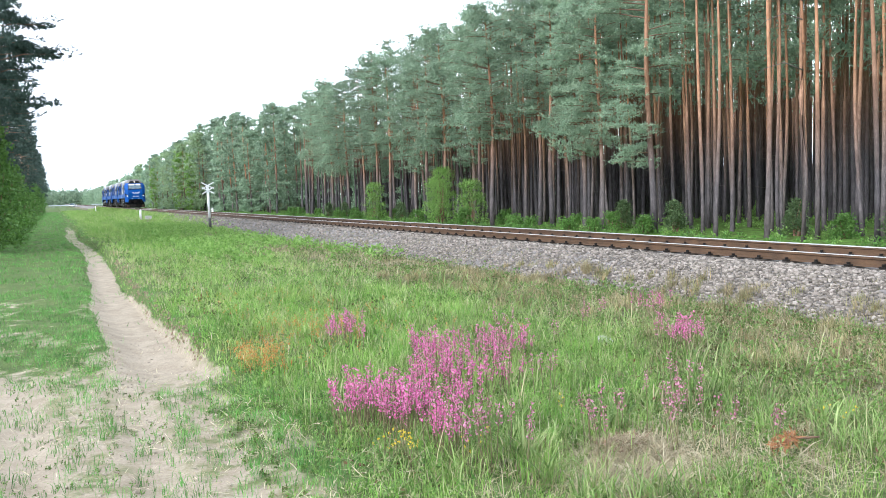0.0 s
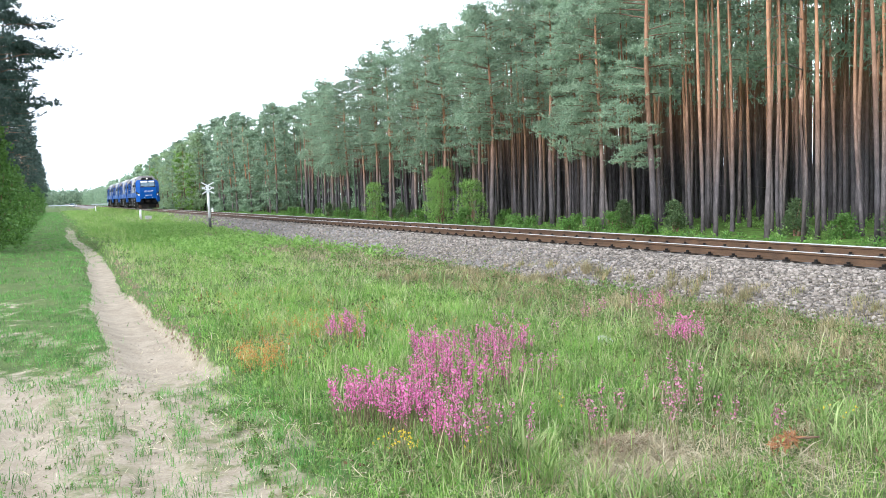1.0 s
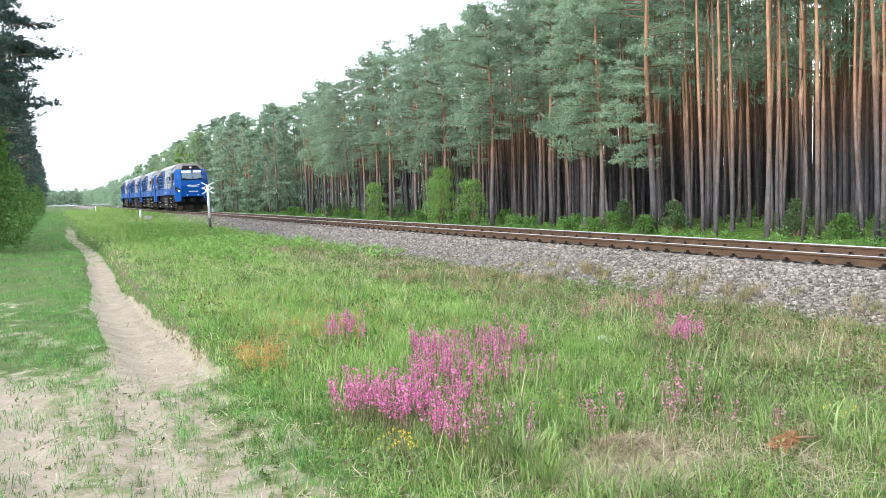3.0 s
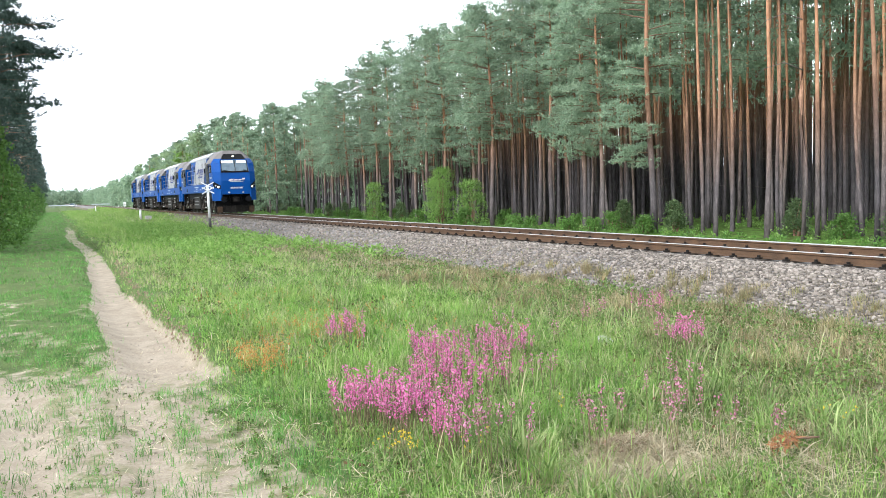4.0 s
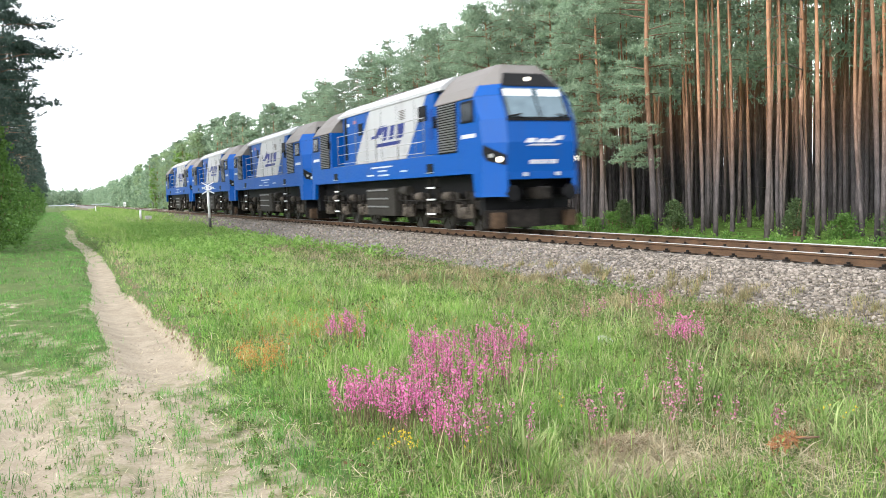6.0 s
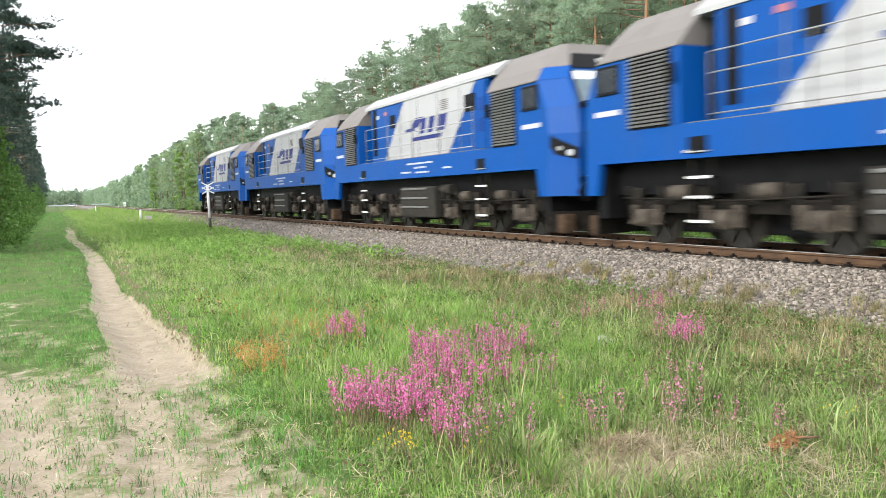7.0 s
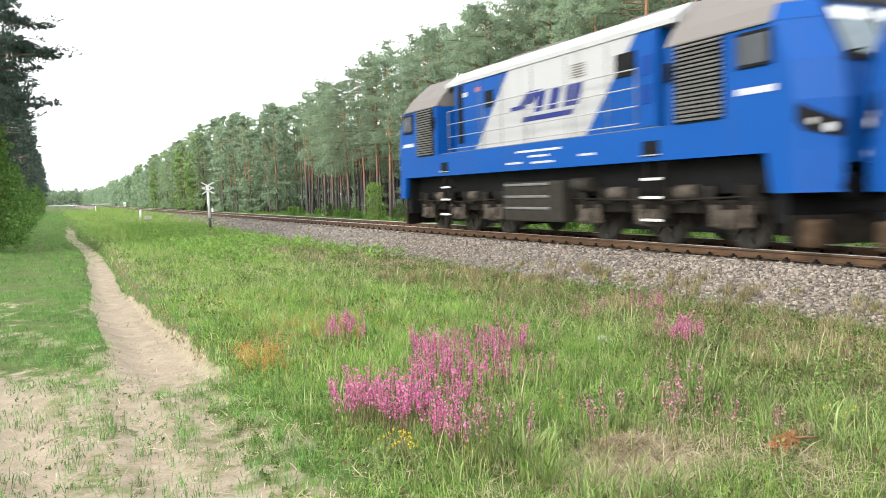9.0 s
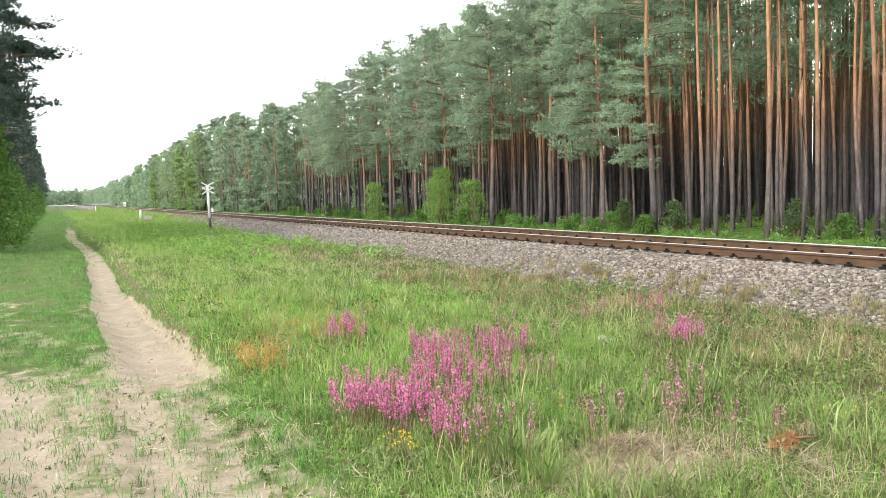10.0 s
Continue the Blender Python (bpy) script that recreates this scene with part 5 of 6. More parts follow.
# ---- grass and flowers ----
def blades(x, y, tall, wide, seed, lean=0.45, fine=True):
    """Grass blades: bent pointed strips. Returns verts, faces (triangles)."""
    r = np.random.default_rng(seed)
    n = len(x)
    z = height(x, y) - 0.01
    a = r.uniform(0, 6.283, n)
    dx, dy = np.cos(a), np.sin(a)
    b = r.uniform(0, 6.283, n)
    ln = tall * lean * r.uniform(0.2, 1.2, n)
    ox, oy = np.cos(b) * ln, np.sin(b) * ln
    root = np.stack([x, y, z], -1)
    w = np.stack([dx * wide, dy * wide, np.zeros(n)], -1) * 0.5
    mid = root + np.stack([ox * 0.28, oy * 0.28, tall * 0.62], -1)
    tip = root + np.stack([ox, oy, tall * (1 - 0.35 * min(lean, 1.2) * r.random(n))], -1)
    if fine:
        v = np.stack([root - w, root + w, mid + w * 0.8, mid - w * 0.8, tip], 1).reshape(-1, 3)
        k = (np.arange(n) * 5)[:, None, None]
        f = (np.array([[0, 1, 2], [0, 2, 3], [3, 2, 4]])[None] + k).reshape(-1, 3)
    else:
        v = np.stack([root - w, root + w, tip], 1).reshape(-1, 3)
        f = np.arange(n * 3).reshape(-1, 3)
    return v, f


def arching(x, y, length, wide, seed, droop=0.6):
    """Long blades that rise and bend over in an arc. Returns verts, faces (triangles)."""
    r = np.random.default_rng(seed)
    n = len(x)
    a = r.uniform(0, 6.283, n)
    d = np.stack([np.cos(a), np.sin(a), np.zeros(n)], -1)
    w = np.stack([-np.sin(a), np.cos(a), np.zeros(n)], -1) * (wide * 0.5)[:, None]
    root = np.stack([x, y, height(x, y) - 0.01], -1)
    bend = droop * r.uniform(0.25, 1.3, n)
    rows = []
    for t, k in ((0.0, 0.8), (0.4, 1.0), (0.75, 0.8), (1.0, 0.0)):
        p = root + d * (length * (0.12 * t + 0.62 * bend * t * t))[:, None]
        p[:, 2] += length * (t - 0.62 * bend * t ** 2.4)
        rows += [p - w * k, p + w * k] if k else [p]
    v = np.stack(rows, 1).reshape(-1, 3)
    f = np.array([[0, 1, 3], [0, 3, 2], [2, 3, 5], [2, 5, 4], [4, 5, 6]])[None] + (np.arange(n) * 7)[:, None, None]
    return v, f.reshape(-1, 3)


def straws(x, y, length, wide, seed, rise=0.25, lift=0.02):
    """Dry stalks lying on the ground, this way and that. Returns verts, faces (triangles)."""
    r = np.random.default_rng(seed)
    n = len(x)
    a, e = r.uniform(0, 6.283, n), r.normal(0, rise, n)
    d = np.stack([np.cos(a) * np.cos(e), np.sin(a) * np.cos(e), np.abs(np.sin(e))], -1) * length[:, None]
    w = np.stack([-np.sin(a), np.cos(a), r.uniform(-0.5, 0.5, n)], -1) * (wide * 0.5)[:, None]
    p = np.stack([x, y, height(x, y) + lift * r.random(n)], -1)
    q = p + d * 0.5 + np.stack([np.zeros(n), np.zeros(n), length * r.uniform(0, 0.1, n)], -1)
    v = np.stack([p - w, p + w, q + w, q - w, p + d], 1).reshape(-1, 3)
    f = np.array([[0, 1, 2], [0, 2, 3], [3, 2, 4]])[None] + (np.arange(n) * 5)[:, None, None]
    return v, f.reshape(-1, 3)


def tufts(n, x0, x1, y0, y1, per, spread, seed):
    r = np.random.default_rng(seed)
    cx, cy = r.uniform(x0, x1, n), r.uniform(y0, y1, n)
    x = np.repeat(cx, per) + r.normal(0, spread, n * per)
    y = np.repeat(cy, per) + r.normal(0, spread, n * per)
    return x, y, np.repeat(r.uniform(0.55, 1.25, n), per)


def sward(name, label, mat, layers):
    vs, fs, k = [], [], 0
    for v, f in layers:
        vs.append(v)
        fs.append(f + k)
        k += len(v)
    ob = new(name, raw_mesh(name, np.concatenate(vs), np.concatenate(fs), mat))
    return tagged(ob, label, "grass", kind="stuff")


def meadow_height(x, y):
    """Tall in the meadow, short by the sand, on the lane and on the dry verge."""
    h = 0.25 * smooth(1.0, 2.4, x) * (1 - 0.55 * smooth(4.4, 8.0, x + 0.8 * waves(x, y, 4.0))) + 0.04
    h = h * (1 - 0.45 * smooth(2.2, 3.2, x) * (1 - smooth(4.6, 5.8, y)))
    return h * (0.8 + 0.5 * waves(x * 1.6, y * 1.4, 6.0) + 0.35 * waves(x * 4.3, y * 4.1, 2.0)).clip(0.2, 1.7)


def thick(x, y):
    """How closely the blades stand, in patches."""
    return (0.72 + 0.5 * waves(x * 2.1, y * 1.8, 21.0) + 0.35 * waves(x * 5.5, y * 5.0, 8.0)).clip(0.12, 1.0) * (1 - 0.99 * np.exp(-(((x - 3.5) / 0.75) ** 2 + ((y - 4.35) / 0.5) ** 2) ** 1.5))


SORREL = ((1.85, 8.8), (3.0, 10.2))


def meadow():
    layers = []
    for i, (n, y0, y1, per, spread, wide, fine) in enumerate(((9500, 3.0, 8.0, 12, 0.035, 0.0046, True), (8200, 8.0, 15.0, 11, 0.055, 0.0075, True), (5200, 15.0, 30.0, 9, 0.12, 0.011, False), (6500, 30.0, 75.0, 8, 0.25, 0.026, False), (4500, 75.0, 200.0, 7, 0.6, 0.07, False))):
        x, y, s = tufts(n, 1.1, 9.6, y0, y1, per, spread, 100 + i)
        r = np.random.default_rng(i)
        keep = (r.random(len(x)) > bare(x, y) * 1.1) & (r.random(len(x)) < thick(x, y)) & (r.random(len(x)) > 0.95 * smooth(4.4, 7.2, x - 0.05 * (y - 8) + 0.9 * smooth(8, 4.5, y) + 1.3 * waves(x * 1.3, y * 1.1, 4.0)))
        x, y, s = x[keep], y[keep], s[keep]
        tall = np.maximum(0.025, meadow_height(x, y) * s * r.uniform(0.35, 1.25, len(x)))
        layers.append(blades(x, y, tall, wide * r.uniform(0.6, 1.4, len(x)), i, 0.8, fine))
    sward("meadow_grass", "tall fresh green meadow grass on the trackside slope", M_GRASS, layers)
    layers = []
    for i, (n, y0, y1, per, spread, wide, fine) in enumerate(((3000, 3.0, 10.0, 10, 0.045, 0.006, True), (2200, 10.0, 20.0, 9, 0.07, 0.010, False), (2200, 20.0, 70.0, 7, 0.2, 0.025, False))):
        x, y, s = tufts(n, 4.4, 10.0, y0, y1, per, spread, 150 + i)
        r = np.random.default_rng(110 + i)
        keep = r.random(len(x)) < smooth(4.4, 6.8, x - 0.05 * (y - 8) + 0.9 * smooth(8, 4.5, y) + 1.3 * waves(x * 1.3, y * 1.1, 4.0)) * (1 - 0.5 * smooth(9.2, 9.9, x))
        x, y, s = x[keep], y[keep], s[keep]
        layers.append(blades(x, y, 0.15 * s ** 2 * r.uniform(0.4, 1.3, len(x)), wide * r.uniform(0.6, 1.3, len(x)), 160 + i, 0.8, fine))
    sward("verge_grass", "short olive and brownish dry grass beside the ballast", M_VERGE_GRASS, layers)
    layers = []
    for i, (n, y0, y1, per, spread, wide, fine) in enumerate(((3400, 3.5, 9.0, 10, 0.035, 0.005, True), (5200, 9.0, 20.0, 10, 0.07, 0.010, False), (4500, 20.0, 60.0, 8, 0.16, 0.022, False), (3500, 60.0, 190.0, 7, 0.5, 0.06, False))):
        x, y, s = tufts(n, -4.2, 1.5, y0, y1, per, spread, 200 + i)
        r = np.random.default_rng(20 + i)
        keep = (r.random(len(x)) > bare(x, y) * 1.05) & (waves(x * 2.1, y * 1.4, 7.0) + r.normal(0, 0.2, len(x)) > -0.3 + 0.2 * smooth(16, 9, y))
        x, y, s = x[keep], y[keep], s[keep]
        layers.append(blades(x, y, 0.085 * s ** 2 * r.uniform(0.5, 1.4, len(x)), wide * r.uniform(0.6, 1.3, len(x)), 40 + i, 0.7, fine))
    for k, (n, x0, x1, y0, y1) in enumerate(((2300, -2.6, 1.9, 4.2, 14.0), (750, 0.75, 2.3, 4.2, 8.8))):
        x, y, s = tufts(n, x0, x1, y0, y1, 9, 0.03, 240 + k)
        r = np.random.default_rng(34 + k)
        keep = (waves(x * 1.4, y * 1.1, 1.0 + k) > -0.2) & ~((np.abs(x - rut_centre(y)) < 0.5) & (y > 8.4))
        x, y, s = x[keep], y[keep], s[keep]
        layers.append(blades(x, y, 0.10 * s * r.uniform(0.4, 1.4, len(x)), np.full(len(x), 0.004), 140 + k, 0.8, True))
    sward("lane_grass", "short trodden green grass on the sandy lane", M_LANE_GRASS, layers)
    layers = []
    for i, (n, x0, x1, y0, y1, tall, lean) in enumerate(((950, 2.2, 9.8, 3.2, 12.0, 0.22, 0.8), (1000, 6.5, 9.9, 4.5, 30.0, 0.13, 0.9), (520, 2.6, 5.0, 3.2, 5.0, 0.06, 3.0), (700, 1.2, 9.0, 3.4, 9.0, 0.04, 3.0), (700, 1.5, 9.0, 10.0, 30.0, 0.22, 0.6))):
        x, y, s = tufts(n, x0, x1, y0, y1, 7, 0.07, 300 + i)
        r = np.random.default_rng(60 + i)
        layers.append(blades(x, y, tall * s * r.uniform(0.5, 1.2, len(x)), 0.0034 * r.uniform(0.7, 1.6, len(x)) * (1 + y / 20), 70 + i, lean, True))
    sward("dry_grass", "straw-coloured dry grass among the green", M_DRY, layers)
    # coarse tussocks whose long blades bend over, thickest on the side away from the sand
    layers = []
    for k, (n, x0, x1, y0, y1, per, ln) in enumerate(((230, 2.6, 5.4, 3.4, 6.0, 20, 0.36), (150, 4.2, 7.2, 5.5, 9.5, 18, 0.40), (160, 1.7, 4.2, 4.4, 9.0, 16, 0.36), (240, 2.2, 7.5, 9.5, 17.0, 16, 0.42))):
        x, y, s = tufts(n, x0, x1, y0, y1, per, 0.035, 600 + k)
        keep = (waves(x * 1.2, y * 1.3, 15.0 + k) > -0.25) & (bare(x, y) < 0.3) & (((x - 3.6) / 0.85) ** 2 + ((y - 4.3) / 0.55) ** 2 > 1) & ((x - 4.2) ** 2 + (y - 3.8) ** 2 > 0.16)
        x, y, s = x[keep], y[keep], s[keep]
        r = np.random.default_rng(610 + k)
        layers.append(arching(x, y, ln * s * r.uniform(0.5, 1.2, len(x)), 0.0062 * r.uniform(0.6, 1.4, len(x)) * (1 + y / 22), 620 + k, 0.85))
    sward("tussock_grass", "pale green tussocks with long blades bending over", M_TUSSOCK, layers)
    # fine hair grass in domed tufts on the dry verge and up the ballast foot
    x, y, s = tufts(330, 6.2, 9.75, 5.0, 17.0, 70, 0.055, 640)
    keep = waves(x * 1.3, y * 1.0, 31.0) > -0.3
    x, y, s = x[keep], y[keep], s[keep]
    r = np.random.default_rng(641)
    v, f = arching(x, y, 0.24 * s ** 1.5 * r.uniform(0.5, 1.15, len(x)), 0.0042 * (1 + y / 18), 642, 0.55)
    v[:, 2] += np.repeat(np.maximum(0, np.interp(x - TRACK_X, [-2.75, -1.62], [-0.80, -0.24]) - height(x, y)), 7)
    sward("hair_grass", "grey-green fine tufts of hair grass on the dry verge", M_HAIRGRASS, [(v, f)])
    # trodden straw: round the bare spot in the meadow, along the edge of the sand and over the lane
    layers = []
    for k, (n, cx, cy, sx, sy, ln) in enumerate(((5200, 3.55, 4.15, 0.62, 0.40, 0.16), (500, 4.9, 3.75, 0.8, 0.3, 0.14), (2600, 1.7, 5.4, 0.55, 1.3, 0.09), (3200, -0.2, 7.5, 1.1, 2.4, 0.07), (1100, 5.0, 6.5, 1.8, 1.6, 0.16), (3000, 7.8, 8.5, 1.0, 2.5, 0.15))):
        r = np.random.default_rng(650 + k)
        x, y = r.normal(cx, sx, n), r.normal(cy, sy, n)
        keep = waves(x * 2.3, y * 2.1, 3.0 + k) + r.normal(0, 0.25, n) > -0.2
        x, y = x[keep], y[keep]
        layers.append(straws(x, y, ln * r.uniform(0.4, 1.6, len(x)), 0.0032 * r.uniform(0.6, 1.5, len(x)) * (1 + y / 15), 660 + k, 0.3, 0.03 if k < 2 else 0.06))
    sward("trodden_straw", "bleached straw lying over the ground", M_DRY, layers)
    # sorrel: thin reddish stems with seed heads, in two drifts
    r = np.random.default_rng(400)
    x = np.concatenate([r.normal(SORREL[0][0], 0.22, 130), r.normal(SORREL[1][0], 0.35, 110), r.uniform(1.8, 5.0, 110)])
    y = np.concatenate([r.normal(SORREL[0][1], 0.4, 130), r.normal(SORREL[1][1], 0.6, 110), r.uniform(8.0, 15.0, 110)])
    keep = bare(x, y) < 0.2
    x, y = x[keep], y[keep]
    top = r.uniform(0.12, 0.28, len(x))
    heads = np.concatenate([np.stack([x + r.normal(0, 0.01, len(x)), y, height(x, y) + top * k], -1) for k in (1.0, 0.88, 0.76)])
    v, f = leaf_cloud(heads, np.full(len(heads), 0.014), 4, 0.02, 0.011, 401)
    tagged(new("red_sorrel", raw_mesh("red_sorrel", v, f, M_SORREL, 4)), "orange-red flowering sorrel in the meadow", "plants", kind="stuff")
    sward("sorrel_stems", "thin reddish sorrel stems in the meadow", M_SORREL, [blades(x, y, top, np.full(len(x), 0.003), 90, 0.1, True)])
    # grass that has grown over the far ballast shoulder
    x, y, s = tufts(3600, 8.5, 10.45, 48.0, 240.0, 8, 0.35, 700)
    r = np.random.default_rng(701)
    keep = (x < 10.5) & (r.random(len(x)) < smooth(45, 90, y) * (1 - smooth(9.5, 10.5, x - 0.5 * smooth(70, 130, y))))
    x, y, s = x[keep], y[keep], s[keep]
    v, f = blades(x, y, 0.24 * s * r.uniform(0.5, 1.2, len(x)), 0.03 * (1 + y / 60), 702, 0.8, False)
    v[:, 2] += np.repeat(np.maximum(0, np.interp(x - TRACK_X, [-2.75, -1.62, -1.3], [-0.80, -0.24, -0.19]) - height(x, y)), 3)
    sward("shoulder_grass", "green grass grown over the far ballast shoulder", M_GRASS, [(v, f)])


meadow()


def herb_patch(name, label, n, x0, x1, y0, y1, leaf, tall, mat, seed, per=26):
    r = np.random.default_rng(seed)
    x, y = r.uniform(x0, x1, n), r.uniform(y0, y1, n)
    keep = (waves(x * 0.8, y * 0.35, seed) > -0.25) & ~((np.abs(x - rut_centre(y)) < 0.5) & (y > 8.4))
    x, y = x[keep], y[keep]
    c = np.stack([x, y, height(x, y) + tall * r.uniform(0.3, 1.0, len(x))], -1)
    v, f = leaf_cloud(c, np.full(len(x), tall * 0.6), per, leaf, leaf * 0.7, seed)
    tagged(new(name, raw_mesh(name, v, f, mat, 4)), label, "plants", kind="stuff")


herb_patch("bramble_patch", "bright green low brambles on the slope", 900, 3.6, 8.8, 22, 62, 0.09, 0.30, M_LEAF, 3, 24)


def herb_stand(name, label, n, box4, leaf, per, mat, seed):
    """Low leafy plants of many sizes mixed into the sward."""
    r = np.random.default_rng(seed)
    x, y = r.uniform(box4[0], box4[1], n), r.uniform(box4[2], box4[3], n)
    keep = (waves(x * 1.7, y * 1.5, seed) > -0.2) & (bare(x, y) < 0.35) & (((x - 3.5) / 0.8) ** 2 + ((y - 4.4) / 0.55) ** 2 > 1)
    x, y = x[keep], y[keep]
    size = r.uniform(0.03, 0.11, len(x))
    c = np.stack([x, y, height(x, y) + size * r.uniform(0.4, 1.3, len(x))], -1)
    v, f = leaf_cloud(c, size, per, leaf, leaf * 0.55, seed)
    tagged(new(name, raw_mesh(name, v, f, mat, 4)), label, "plants", kind="stuff")


herb_stand("meadow_herbs", "small leafy meadow herbs between the grasses", 3400, (1.6, 9.6, 3.2, 11), 0.032, 11, M_HERB, 23)
herb_stand("slope_herbs", "leafy herbs further along the meadow slope", 1900, (1.6, 9.6, 11, 28), 0.055, 11, M_HERB, 24)
herb_stand("verge_herbs", "dark and reddish low herbs on the dry verge", 2400, (4.4, 9.5, 3.4, 13), 0.042, 13, M_HERB, 27)
herb_patch("slope_weeds", "low leafy weeds in the meadow", 240, 2.0, 9.0, 5, 20, 0.045, 0.12, M_HERB, 5, 24)
herb_patch("sand_weeds", "flat green weeds creeping over the sand", 1500, -2.4, 2.4, 4.2, 13, 0.014, 0.03, M_HERB, 15, 14)
herb_patch("sand_edge_herbs", "dark green weeds spreading over the edge of the sand", 150, 1.1, 2.4, 4.4, 7.5, 0.02, 0.045, M_HERB, 18, 26)
herb_patch("verge_weeds", "small weeds growing in the ballast edge", 90, 8.8, 10.2, 8, 40, 0.05, 0.10, M_LEAF_DEEP, 6, 18)


def ballast_foot_weeds():
    """Ragged tufts that creep up from the verge over the lowest stones."""
    x, y, s = tufts(1500, 8.4, 10.1, 5.0, 34.0, 26, 0.06, 500)
    r = np.random.default_rng(501)
    keep = r.random(len(x)) < (1.15 - smooth(8.9, 9.95, x + 0.45 * waves(x * 1.1, y * 0.7, 3.0) + 0.2 * waves(x * 4, y * 3, 5.0))) * (0.4 + 0.8 * waves(x * 2.2, y * 1.3, 9.0)).clip(0, 1)
    x, y, s = x[keep], y[keep], s[keep]
    v, f = blades(x, y, 0.075 * s * r.uniform(0.5, 1.4, len(x)), 0.007 * r.uniform(0.6, 1.4, len(x)) * (1 + y / 25), 502, 1.1, True)
    v[:, 2] += np.repeat(np.maximum(0, np.interp(x - TRACK_X, [-2.75, -1.62], [-0.80, -0.24]) - height(x, y)), 5)
    tagged(new("verge_tufts", raw_mesh("verge_tufts", v, f, M_VERGE_GRASS)), "grey-green and brown tufts creeping over the ballast foot", "grass", kind="stuff")


ballast_foot_weeds()
herb_patch("forest_bilberry", "fresh green bilberry cover on the forest floor", 3600, 22.5, 60, 12, 90, 0.10, 0.22, M_LEAF, 7, 13)
herb_patch("ditch_grass", "rank green growth beyond the track", 1500, 15.5, 22.5, 12, 120, 0.11, 0.28, M_LEAF_DEEP, 8, 22)


def make_catchfly(seed, stems=6, tiers=4, petals=8, mat=M_PINK):
    """A clump of sticky catchfly: thin stems with pink blossoms in tiers."""
    r = random.Random(seed)
    plant = tagged(new("pink_catchfly"), "pink flowering catchfly clump on thin brownish stems", "flower", "pink meadow flowers")
    bm, cents, sizes = bmesh.new(), [], []
    for _ in range(stems):
        a, d = r.uniform(0, 6.28), r.uniform(0.01, 0.13)
        h = r.uniform(0.32, 0.50)
        p0 = Vector((math.cos(a) * d, math.sin(a) * d, -0.02))
        p1 = p0 + Vector((math.cos(a) * 0.05, math.sin(a) * 0.05, h))
        tube(bm, [p0, p0.lerp(p1, 0.5) + Vector((0.008, 0, 0)), p1], [0.004, 0.0035, 0.0025], 4, cap=False)
        for k in range(tiers):
            cents.append(tuple(p0.lerp(p1, 1.0 - k * 0.085 * r.uniform(0.8, 1.2))))
            sizes.append(0.022 if k else 0.028)
    tagged(part("stalk", bm, M_STEM, plant), kind="stuff")
    v, f = leaf_cloud(cents, sizes, petals, 0.017, 0.013, seed)
    tagged(foliage("blossom", v, f, mat, plant), kind="stuff")
    return plant


